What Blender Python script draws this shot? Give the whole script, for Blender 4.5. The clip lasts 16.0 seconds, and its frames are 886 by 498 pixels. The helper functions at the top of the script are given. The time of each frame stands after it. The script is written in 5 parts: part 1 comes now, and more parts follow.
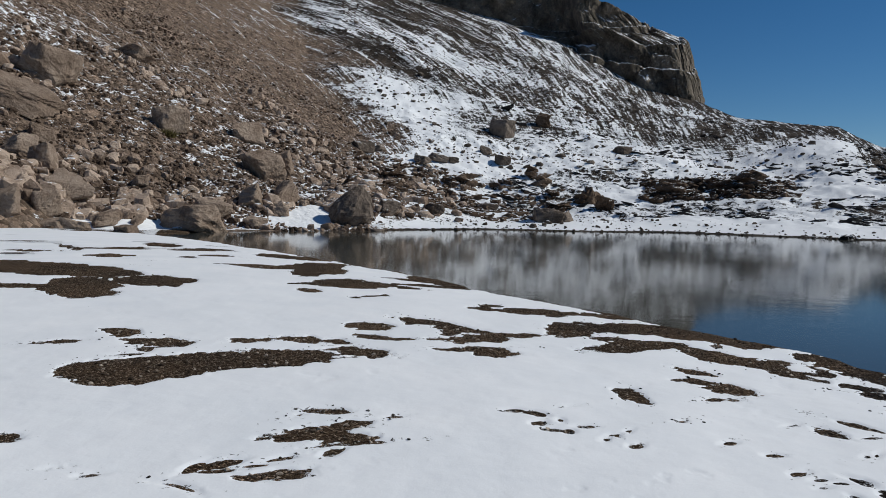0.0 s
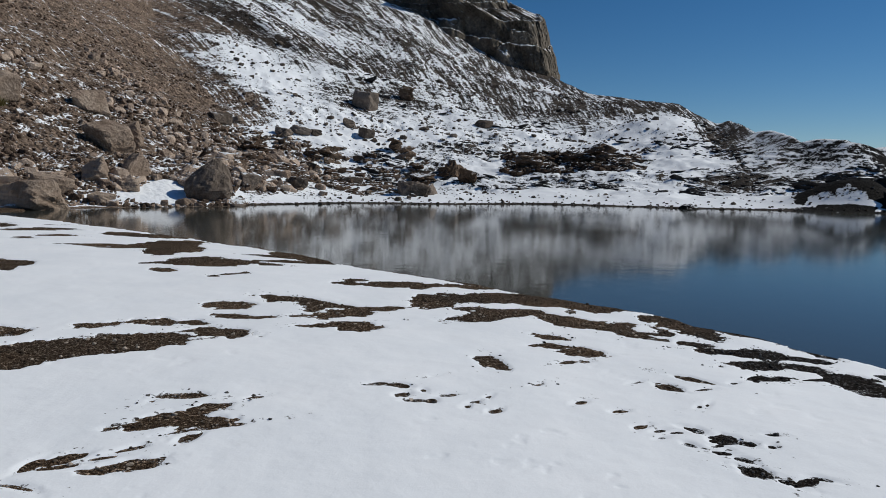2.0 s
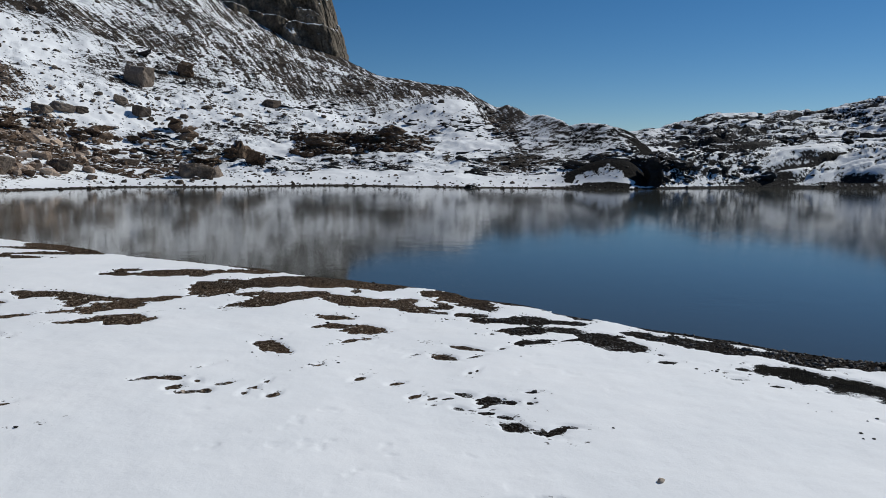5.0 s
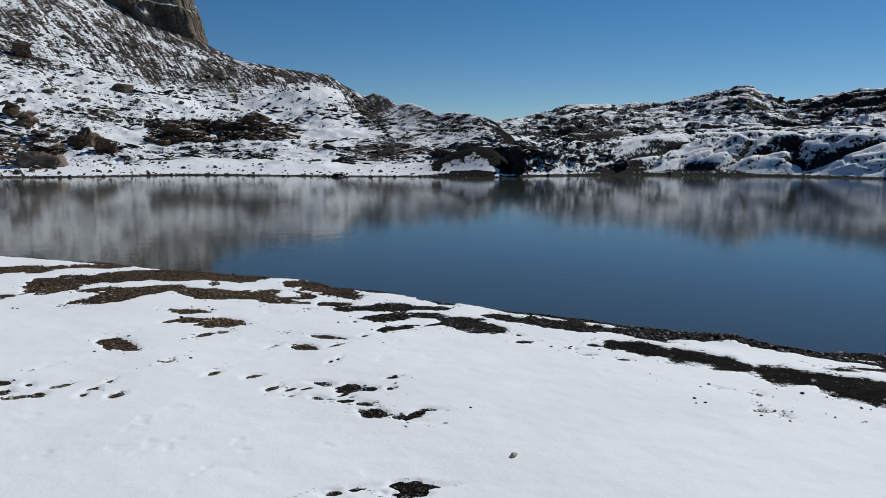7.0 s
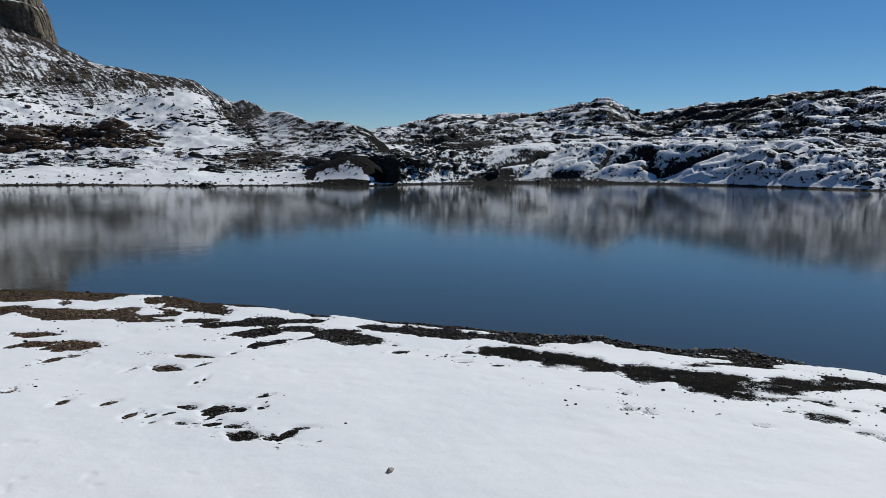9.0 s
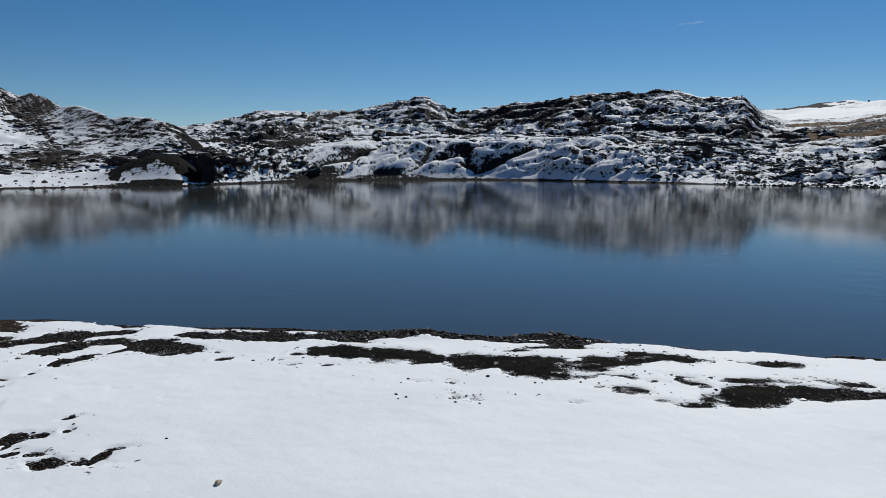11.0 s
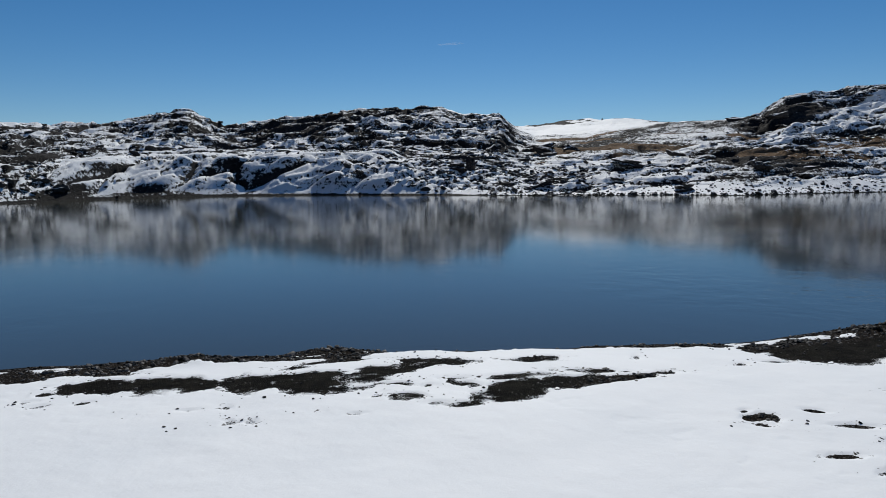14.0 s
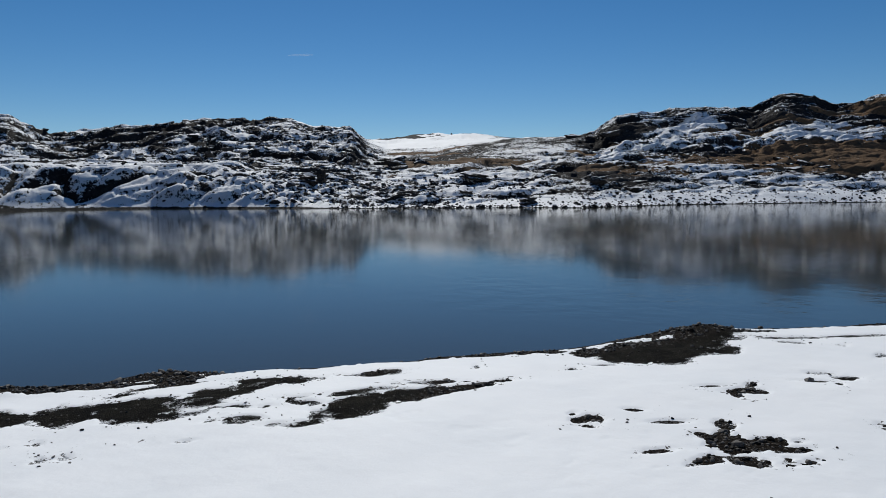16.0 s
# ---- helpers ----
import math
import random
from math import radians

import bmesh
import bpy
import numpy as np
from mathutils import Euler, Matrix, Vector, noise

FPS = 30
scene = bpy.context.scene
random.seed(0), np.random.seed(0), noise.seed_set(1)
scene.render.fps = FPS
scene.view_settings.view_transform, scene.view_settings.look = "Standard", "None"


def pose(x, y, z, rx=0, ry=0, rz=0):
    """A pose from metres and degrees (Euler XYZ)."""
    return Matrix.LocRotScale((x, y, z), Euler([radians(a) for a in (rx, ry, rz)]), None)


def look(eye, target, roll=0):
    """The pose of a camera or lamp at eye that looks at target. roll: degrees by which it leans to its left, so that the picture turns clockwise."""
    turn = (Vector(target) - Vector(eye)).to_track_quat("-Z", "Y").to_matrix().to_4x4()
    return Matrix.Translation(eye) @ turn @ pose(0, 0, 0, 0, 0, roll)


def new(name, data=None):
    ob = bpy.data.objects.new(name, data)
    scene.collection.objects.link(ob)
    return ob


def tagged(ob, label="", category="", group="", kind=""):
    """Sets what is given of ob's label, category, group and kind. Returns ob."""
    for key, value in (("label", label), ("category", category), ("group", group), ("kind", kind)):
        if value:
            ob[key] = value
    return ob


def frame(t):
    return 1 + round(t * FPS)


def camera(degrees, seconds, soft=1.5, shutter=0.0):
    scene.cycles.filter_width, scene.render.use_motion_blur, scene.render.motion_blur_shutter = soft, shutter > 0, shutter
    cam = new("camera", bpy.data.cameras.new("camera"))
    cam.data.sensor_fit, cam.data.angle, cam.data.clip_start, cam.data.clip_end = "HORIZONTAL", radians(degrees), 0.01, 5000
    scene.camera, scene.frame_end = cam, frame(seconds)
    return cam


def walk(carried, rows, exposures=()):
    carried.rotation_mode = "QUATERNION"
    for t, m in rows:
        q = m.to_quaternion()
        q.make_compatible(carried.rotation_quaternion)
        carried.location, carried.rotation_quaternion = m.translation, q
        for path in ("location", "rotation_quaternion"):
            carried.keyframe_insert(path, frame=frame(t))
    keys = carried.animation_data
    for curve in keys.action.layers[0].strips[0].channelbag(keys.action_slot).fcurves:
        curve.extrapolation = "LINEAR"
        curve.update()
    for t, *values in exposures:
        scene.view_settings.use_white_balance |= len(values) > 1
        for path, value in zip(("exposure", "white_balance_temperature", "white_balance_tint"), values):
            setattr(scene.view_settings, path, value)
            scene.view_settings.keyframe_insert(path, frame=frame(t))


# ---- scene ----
cam = camera(63.38, 16.0, soft=0.7)
PATH = [
    (0, pose(-0.001, -0.000, 2.012, 86.26, -1.07, 0.01)),
    (0.5, pose(0.007, 0.002, 2.015, 85.52, -1.05, -2.62)),
    (1, pose(0.015, 0.019, 2.012, 85.11, -1.01, -5.32)),
    (1.5, pose(0.024, 0.020, 2.012, 84.71, -0.93, -8.02)),
    (2, pose(0.045, 0.011, 2.016, 84.31, -0.79, -10.69)),
    (2.5, pose(0.068, 0.009, 2.016, 84.07, -0.65, -13.37)),
    (3, pose(0.095, -0.010, 2.019, 83.81, -0.55, -16.07)),
    (3.5, pose(0.124, -0.023, 2.018, 83.59, -0.47, -18.77)),
    (4, pose(0.146, -0.044, 2.018, 83.48, -0.48, -21.48)),
    (6.5, pose(0.263, -0.110, 1.990, 82.33, -0.69, -35.02)),
    (7, pose(0.294, -0.111, 1.983, 82.27, -0.64, -37.38)),
    (7.5, pose(0.326, -0.118, 1.982, 82.26, -0.58, -39.60)),
    (8, pose(0.340, -0.103, 1.986, 82.45, -0.68, -41.92)),
    (8.5, pose(0.353, -0.089, 1.987, 82.77, -0.75, -44.31)),
    (9, pose(0.367, -0.069, 1.987, 83.06, -0.72, -47.29)),
    (11.5, pose(0.367, -0.064, 1.978, 82.87, -0.21, -64.73)),
    (12, pose(0.362, -0.071, 1.969, 82.82, -0.18, -67.86)),
    (12.5, pose(0.323, -0.081, 1.984, 82.92, -0.15, -70.84)),
    (13, pose(0.335, -0.077, 1.981, 83.17, -0.06, -73.71)),
    (13.5, pose(0.341, -0.096, 1.981, 83.60, 0.18, -76.45)),
    (14, pose(0.349, -0.118, 1.990, 84.09, 0.40, -79.19)),
    (14.5, pose(0.361, -0.158, 1.995, 84.49, 0.45, -82.04)),
    (15, pose(0.377, -0.199, 1.998, 84.74, 0.42, -84.95)),
    (15.5, pose(0.392, -0.228, 2.002, 84.90, 0.34, -87.86)),
    (16, pose(0.381, -0.246, 2.003, 85.05, 0.21, -90.85)),
]
walk(cam, PATH, exposures=[(0.0, -0.37, 6500, 7), (3.5, -0.34, 6500, 7), (7.0, -0.25, 6500, 7), (16.0, -0.25, 6500, 7)])

# ---- world and sun ----
SUN_AZ, SUN_EL = 85.0, 39.0  # azimuth clockwise from +y, elevation
world = bpy.data.worlds.new("sky")
scene.world = world
world.use_nodes = True
wt = world.node_tree
sky = wt.nodes.new("ShaderNodeTexSky")
sky.sky_type = "NISHITA"
sky.sun_disc = False
sky.sun_elevation = radians(SUN_EL)
sky.sun_rotation = radians(SUN_AZ)
sky.altitude = 2500
sky.air_density = 1.0
sky.dust_density = 0.22
sky.ozone_density = 4.0
deep = wt.nodes.new("ShaderNodeHueSaturation")
deep.inputs["Saturation"].default_value = 1.25
wt.links.new(sky.outputs["Color"], deep.inputs["Color"])
wt.links.new(deep.outputs["Color"], wt.nodes["Background"].inputs["Color"])
wt.nodes["Background"].inputs["Strength"].default_value = 0.073

lamp = bpy.data.lights.new("sun", "SUN")
lamp.energy, lamp.angle, lamp.color = 4.1, radians(0.5), (1.0, 0.96, 0.9)
sun = new("sun", lamp)
toward_sun = Vector((math.sin(radians(SUN_AZ)) * math.cos(radians(SUN_EL)),
                     math.cos(radians(SUN_AZ)) * math.cos(radians(SUN_EL)), math.sin(radians(SUN_EL))))
sun.matrix_world = look(toward_sun * 200, (0, 0, 0))

# ---- shape of the land ----
def lattice(ix, iy, seed):
    h = (ix.astype(np.int64) * 374761393 + iy.astype(np.int64) * 668265263 + seed * 1274126177) & 0xFFFFFFFF
    h = ((h ^ (h >> 13)) * 1103515245) & 0xFFFFFFFF
    h = ((h ^ (h >> 16)) * 2246822519) & 0xFFFFFFFF
    return ((h ^ (h >> 15)) & 0xFFFFFF) / float(0xFFFFFF)


def smooth(x, a, b):
    t = np.clip((x - a) / (b - a), 0, 1)
    return t * t * (3 - 2 * t)


def vnoise(x, y, seed=0):
    """Value noise, 0 to 1."""
    x0, y0 = np.floor(x), np.floor(y)
    fx, fy = x - x0, y - y0
    fx, fy = fx * fx * fx * (fx * (6 * fx - 15) + 10), fy * fy * fy * (fy * (6 * fy - 15) + 10)
    a, b = lattice(x0, y0, seed), lattice(x0 + 1, y0, seed)
    c, d = lattice(x0, y0 + 1, seed), lattice(x0 + 1, y0 + 1, seed)
    return (a + (b - a) * fx) * (1 - fy) + (c + (d - c) * fx) * fy


def fbm(x, y, size, octaves=4, seed=0, gain=0.5):
    """Layered noise about -1 to 1; size is that of the largest swell in metres."""
    total, amp, norm = 0.0, 1.0, 0.0
    for k in range(octaves):
        c, s = math.cos(0.7 * k + 0.4), math.sin(0.7 * k + 0.4)
        total = total + amp * (2 * vnoise((c * x - s * y) / size + 17.3 * k, (s * x + c * y) / size - 9.1 * k, seed + k) - 1)
        norm += amp
        amp *= gain
        size *= 0.5
    return total / norm * 1.6


def ridged(x, y, size, octaves=4, seed=0):
    total, amp, norm = 0.0, 1.0, 0.0
    for k in range(octaves):
        c, s = math.cos(0.9 * k), math.sin(0.9 * k)
        n = 2 * vnoise((c * x - s * y) / size + 5.7 * k, (s * x + c * y) / size + 3.3 * k, seed + k) - 1
        total = total + amp * (1 - 2 * np.abs(n))
        norm += amp
        amp *= 0.5
        size *= 0.5
    return total / norm


def polar(a, r):
    a = np.radians(a)
    return r * np.sin(a), r * np.cos(a)


def to_polar(x, y):
    return np.degrees(np.arctan2(x, y)), np.hypot(x, y)


# near shoreline of the lake, as a polyline in plan
SHORE = np.array([(-15.6, 38.6), (-9.6, 31.6), (-3.4, 23.4), (-0.1, 18.6), (0.9, 16.5), (2.4, 14.2), (3.3, 12.8),
                  (4.3, 11.3), (5.1, 10.0), (5.6, 8.7), (6.3, 6.5), (7.1, 4.4), (7.9, 2.6), (8.4, 0.9), (8.8, -0.9),
                  (9.2, -1.9), (9.7, -2.9), (10.2, -4.4), (10.5, -6.8), (12.0, -14.0), (17.0, -30.0), (34.0, -58.0), (62.0, -80.0)])
# far shore: distance by azimuth
FAR_AZ = [-40, -31, -24, -22, -17, -6.4, 3, 10, 18, 24, 29, 42, 45, 50, 56, 63, 69, 76, 88, 96, 102, 108.7, 116, 122, 132, 142]
FAR_R = [40, 40, 41, 42, 45, 47.7, 53, 53.5, 57, 56, 55, 57, 62, 67, 73, 75, 75, 71, 67.5, 69, 68, 80, 90, 100, 106, 102]


def far_shore(a):
    return np.interp(a, FAR_AZ, FAR_R) + 0.5 * fbm(a * 1.0, a * 0.0, 6.0, 3, 40)


LAKE = np.array([*SHORE, *[polar(a, np.interp(a, FAR_AZ, FAR_R) + 0.6) for a in range(140, -23, -3)]])


def in_lake(x, y):
    inside = np.zeros(np.shape(x), bool)
    for (x1, y1), (x2, y2) in zip(LAKE, np.roll(LAKE, -1, 0)):
        if y1 != y2:
            inside ^= ((y1 > y) != (y2 > y)) & (x < (x2 - x1) * (y - y1) / (y2 - y1) + x1)
    return inside


def shore_distance(x, y):
    best = np.full(np.shape(x), 1e9)
    for (x1, y1), (x2, y2) in zip(SHORE[:-1], SHORE[1:]):
        dx, dy = x2 - x1, y2 - y1
        s = np.clip(((x - x1) * dx + (y - y1) * dy) / (dx * dx + dy * dy), 0, 1)
        best = np.minimum(best, np.hypot(x - x1 - s * dx, y - y1 - s * dy))
    return best


def beach_height(x, y):
    """Gravel beach, lake bed and the land behind."""
    d = shore_distance(x, y)
    d = np.where(in_lake(x, y), -d, d) + 0.10 * fbm(x, y, 1.3, 3, 3)
    land = 0.45 * (1 - np.exp(-np.maximum(d, 0) / 5.0))
    bed = np.maximum(0.10 * np.minimum(d, 0), -4.0)
    r = np.hypot(x, y)
    bump = 0.005 * fbm(x, y, 0.5, 3, 5) + 0.012 * fbm(x, y, 2.5, 2, 6)
    mound = 0.12 * np.exp(-((x - 9.75) ** 2 / 0.2 + (y + 3.85) ** 2 / 0.2)) + 0.07 * np.exp(-((x - 7.27) ** 2 / 0.05 + (y - 4.0) ** 2 / 0.12)) + 0.04 * np.exp(-((x - 7.95) ** 2 / 0.05 + (y - 2.6) ** 2 / 0.15))
    return land + bed + np.where(d > -0.3, bump + mound, 0)


# bare gravel patches in the snow: centre, length, width, turn of the length
PATCHES = []


def bare(x, y, length, width, turn):
    PATCHES.append((x, y, max(length, 0.03) / 2, max(width, 0.03) / 2, math.radians(turn)))


bare(-8.84, 16.07, 4.79, 2.20, -27)
bare(-7.52, 12.72, 1.40, 0.63, 7)
bare(-6.55, 12.99, 2.89, 1.28, -65)
bare(-5.76, 14.30, 1.83, 1.52, -60)
bare(-5.98, 12.00, 1.08, 0.88, -79)
bare(-3.87, 8.61, 0.60, 0.30, -57)
bare(-4.25, 7.90, 0.52, 0.20, 31)
bare(-3.21, 8.07, 0.72, 0.37, -14)
bare(-3.30, 7.34, 0.27, 0.12, 32)
bare(-3.21, 7.64, 0.19, 0.12, -35)
bare(-3.04, 7.79, 0.23, 0.06, 13)
bare(-2.19, 8.43, 0.63, 0.31, 35)
bare(-1.70, 8.57, 0.68, 0.40, -3)
bare(-1.31, 8.54, 0.43, 0.23, -28)
bare(-2.82, 6.72, 1.36, 0.98, 18)
bare(-2.31, 7.17, 1.40, 0.78, 35)
bare(-1.64, 7.49, 1.22, 0.70, 22)
bare(-1.00, 9.77, 0.65, 0.56, -43)
bare(-0.81, 8.90, 0.53, 0.26, -23)
bare(-0.46, 8.84, 0.35, 0.16, 6)
bare(-0.07, 8.93, 0.44, 0.16, 18)
bare(-0.31, 10.34, 0.69, 0.48, -38)
bare(0.12, 9.98, 0.87, 0.43, -63)
bare(0.13, 9.54, 0.59, 0.21, 72)
bare(0.50, 9.72, 0.41, 0.22, -28)
bare(0.51, 9.11, 0.78, 0.60, 32)
bare(0.93, 9.56, 0.73, 0.43, 30)
bare(0.23, 8.26, 0.47, 0.17, 1)
bare(0.63, 8.24, 0.60, 0.51, 2)
bare(0.54, 8.47, 0.59, 0.14, 21)
bare(-1.14, 8.08, 0.36, 0.16, 21)
bare(-0.85, 7.93, 0.67, 0.34, -33)
bare(-3.59, 20.44, 3.09, 1.25, 70)
bare(-3.10, 18.52, 2.85, 1.22, 89)
bare(-2.66, 15.15, 1.03, 0.32, 34)
bare(-1.85, 15.41, 1.70, 1.42, 14)
bare(-2.26, 16.16, 1.03, 0.74, 55)
bare(-0.78, 15.36, 0.71, 0.57, -30)
bare(-0.34, 16.26, 1.44, 0.59, 14)
bare(-2.57, 13.90, 0.51, 0.39, -73)
bare(-1.58, 13.02, 0.26, 0.16, -80)
bare(-1.26, 13.41, 0.42, 0.24, 42)
bare(-0.39, 18.30, 2.07, 0.98, -80)
bare(0.39, 17.10, 1.51, 1.01, -71)
bare(0.93, 12.85, 0.47, 0.34, 66)
bare(0.78, 12.37, 0.40, 0.32, -19)
bare(1.57, 12.43, 1.52, 0.86, 25)
bare(1.94, 12.23, 0.77, 0.34, 66)
bare(2.75, 12.61, 1.08, 0.51, -13)
bare(1.94, 10.52, 1.54, 0.67, 63)
bare(2.98, 11.04, 2.08, 1.03, 36)
bare(3.86, 10.92, 1.45, 1.07, 31)
bare(4.08, 10.80, 1.78, 0.86, -77)
bare(4.94, 10.43, 0.98, 0.63, 45)
bare(4.92, 9.42, 0.68, 0.47, 55)
bare(5.04, 8.71, 1.53, 0.58, 82)
bare(2.34, 9.72, 0.45, 0.29, 19)
bare(2.54, 9.25, 1.44, 0.58, 41)
bare(3.13, 9.60, 0.67, 0.50, -66)
bare(3.41, 9.18, 0.89, 0.63, -68)
bare(3.66, 8.73, 1.02, 0.88, -60)
bare(4.10, 8.81, 0.57, 0.18, 41)
bare(3.84, 9.79, 0.34, 0.11, 73)
bare(4.01, 8.02, 0.65, 0.31, -42)
bare(4.05, 8.10, 0.46, 0.27, 48)
bare(4.31, 8.10, 0.26, 0.18, -66)
bare(4.51, 8.30, 0.50, 0.17, 82)
bare(4.51, 7.62, 0.38, 0.32, 10)
bare(4.40, 7.23, 0.34, 0.24, -78)
bare(2.85, 7.78, 0.41, 0.22, -47)
bare(2.65, 7.33, 0.32, 0.27, -10)
bare(2.88, 7.07, 0.52, 0.40, -49)
bare(2.56, 6.60, 0.17, 0.08, 29)
bare(2.74, 6.65, 0.11, 0.06, 36)
bare(1.73, 6.57, 0.47, 0.24, 72)
bare(1.80, 6.40, 0.38, 0.16, -85)
bare(0.61, 5.77, 0.15, 0.09, -3)
bare(0.76, 5.71, 0.21, 0.11, -20)
bare(0.96, 5.57, 0.08, 0.06, -83)
bare(0.76, 5.44, 0.12, 0.08, 53)
bare(0.85, 5.28, 0.15, 0.09, 10)
bare(0.98, 5.28, 0.09, 0.07, 48)
bare(1.10, 6.00, 0.07, 0.03, 34)
bare(1.15, 5.44, 0.09, 0.05, 15)
bare(1.25, 5.15, 0.12, 0.06, 47)
bare(1.34, 5.25, 0.11, 0.06, 37)
bare(1.48, 5.38, 0.06, 0.02, 56)
bare(1.40, 5.01, 0.11, 0.06, 45)
bare(1.97, 5.73, 0.07, 0.03, 27)
bare(2.15, 5.21, 0.10, 0.05, 35)
bare(2.92, 5.79, 0.06, 0.03, 28)
bare(3.17, 5.64, 0.23, 0.15, -84)
bare(3.55, 5.92, 0.39, 0.11, -55)
bare(3.46, 5.61, 0.16, 0.05, 16)
bare(3.11, 5.10, 0.06, 0.03, 39)
bare(3.21, 5.13, 0.09, 0.02, 45)
bare(2.41, 4.98, 0.13, 0.07, 11)
bare(2.38, 4.60, 0.11, 0.07, 33)
bare(2.48, 4.51, 0.06, 0.03, 18)
bare(2.60, 4.48, 0.08, 0.03, 13)
bare(2.44, 4.38, 0.05, 0.02, 32)
bare(-2.91, 4.73, 0.20, 0.19, 43)
bare(-1.48, 4.33, 0.16, 0.08, 66)
bare(-1.34, 4.40, 0.20, 0.10, 44)
bare(-1.32, 4.29, 0.18, 0.05, 14)
bare(-1.13, 4.38, 0.10, 0.04, 14)
bare(-1.01, 4.50, 0.09, 0.03, 33)
bare(-1.15, 4.18, 0.12, 0.05, -24)
bare(-0.97, 4.23, 0.27, 0.13, 17)
bare(-1.48, 4.00, 0.12, 0.03, -21)
bare(-2.31, 4.23, 0.05, 0.03, 20)
bare(-2.10, 4.14, 0.06, 0.03, 24)
bare(-0.85, 5.00, 0.45, 0.26, 20)
bare(-0.76, 4.98, 0.38, 0.28, 4)
bare(-0.64, 5.23, 0.39, 0.17, 30)
bare(-0.87, 5.57, 0.27, 0.11, 4)
bare(-0.60, 4.80, 0.31, 0.05, 19)
bare(-0.69, 4.64, 0.14, 0.07, 62)
bare(-1.08, 5.40, 0.08, 0.04, 56)
bare(-0.30, 5.51, 0.14, 0.06, 24)
bare(-14.44, 25.16, 1.91, 1.14, 18)
bare(-12.07, 21.02, 0.72, 0.59, 24)
bare(-12.05, 23.14, 2.52, 0.43, -54)
bare(-10.56, 23.56, 2.62, 1.31, 40)
bare(-9.36, 20.19, 1.31, 0.82, 19)
bare(-10.37, 26.55, 2.44, 1.11, -52)
bare(-8.23, 24.68, 2.28, 1.36, 34)
bare(-7.06, 22.22, 1.01, 0.68, 9)
bare(-4.98, 23.79, 2.72, 1.89, -36)
bare(-7.39, 20.69, 0.64, 0.53, -12)
bare(-11.72, 19.73, 0.83, 0.60, 9)
bare(5.12, 7.19, 0.56, 0.49, 58)
bare(5.49, 6.93, 0.62, 0.31, -6)
bare(4.61, 6.58, 0.76, 0.41, 10)
bare(5.09, 6.56, 0.73, 0.44, -28)
bare(4.66, 7.15, 0.77, 0.27, -29)
bare(5.91, 7.44, 0.77, 0.21, -85)
bare(4.37, 6.02, 0.43, 0.20, 18)
bare(5.30, 6.06, 0.48, 0.41, 38)
bare(5.32, 5.72, 0.49, 0.38, 78)
bare(4.97, 6.02, 0.34, 0.08, 7)
bare(3.87, 5.80, 0.09, 0.05, 40)
bare(3.25, 4.42, 0.07, 0.04, -16)
bare(3.11, 4.17, 0.07, 0.06, 46)
bare(2.86, 4.35, 0.30, 0.26, 64)
bare(2.97, 4.26, 0.19, 0.15, -58)
bare(2.76, 4.54, 0.12, 0.11, -51)
bare(2.56, 4.23, 0.07, 0.05, -79)
bare(2.66, 4.09, 0.10, 0.05, -8)
bare(2.67, 3.77, 0.29, 0.21, -58)
bare(2.74, 3.96, 0.14, 0.12, -51)
bare(2.80, 3.59, 0.23, 0.11, -56)
bare(2.89, 3.58, 0.18, 0.08, 21)
bare(3.06, 3.63, 0.07, 0.04, -37)
bare(2.28, 2.71, 0.18, 0.13, -5)
bare(2.35, 2.70, 0.14, 0.06, -22)
bare(1.94, 2.88, 0.13, 0.07, -33)
bare(2.04, 2.85, 0.07, 0.03, -18)
bare(5.94, 6.00, 0.54, 0.31, 83)
bare(6.20, 5.41, 1.11, 0.60, -73)
bare(6.57, 4.80, 0.80, 0.38, -88)
bare(6.95, 4.27, 0.85, 0.25, -63)
bare(7.39, 3.84, 0.59, 0.46, 79)
bare(7.42, 3.31, 0.69, 0.20, -69)
bare(7.58, 2.73, 0.51, 0.09, -78)
bare(7.81, 2.37, 0.50, 0.40, -23)
bare(8.18, 1.98, 0.76, 0.33, -40)
bare(5.19, 5.94, 0.70, 0.37, 85)
bare(5.36, 5.83, 0.37, 0.23, 74)
bare(5.27, 5.54, 0.26, 0.13, -74)
bare(5.15, 4.88, 0.16, 0.09, 0)
bare(5.33, 4.36, 0.14, 0.09, -36)
bare(5.25, 4.13, 0.15, 0.11, -66)
bare(5.39, 3.86, 0.10, 0.07, -31)
bare(5.39, 5.21, 0.06, 0.03, 62)
bare(5.68, 4.44, 0.15, 0.12, 21)
bare(5.85, 4.27, 0.47, 0.36, -23)
bare(6.01, 4.09, 0.76, 0.54, -86)
bare(6.21, 3.45, 1.07, 0.68, -85)
bare(6.28, 2.88, 0.86, 0.64, 52)
bare(6.40, 2.35, 0.83, 0.65, 46)
bare(6.66, 2.26, 0.79, 0.34, -87)
bare(6.90, 1.81, 0.95, 0.43, -33)
bare(7.24, 1.57, 0.32, 0.19, -61)
bare(6.10, 2.10, 0.50, 0.29, -75)
bare(6.56, 1.80, 0.48, 0.24, -67)
bare(6.20, 1.74, 0.29, 0.12, -40)
bare(6.42, 1.46, 0.42, 0.15, 88)
bare(5.99, 1.32, 0.27, 0.22, 77)
bare(5.71, 3.59, 0.10, 0.06, -69)
bare(5.89, 3.42, 0.08, 0.07, -90)
bare(7.04, 2.72, 0.27, 0.19, -55)
bare(7.35, 2.46, 0.58, 0.11, -60)
bare(7.54, 1.57, 0.25, 0.18, 77)
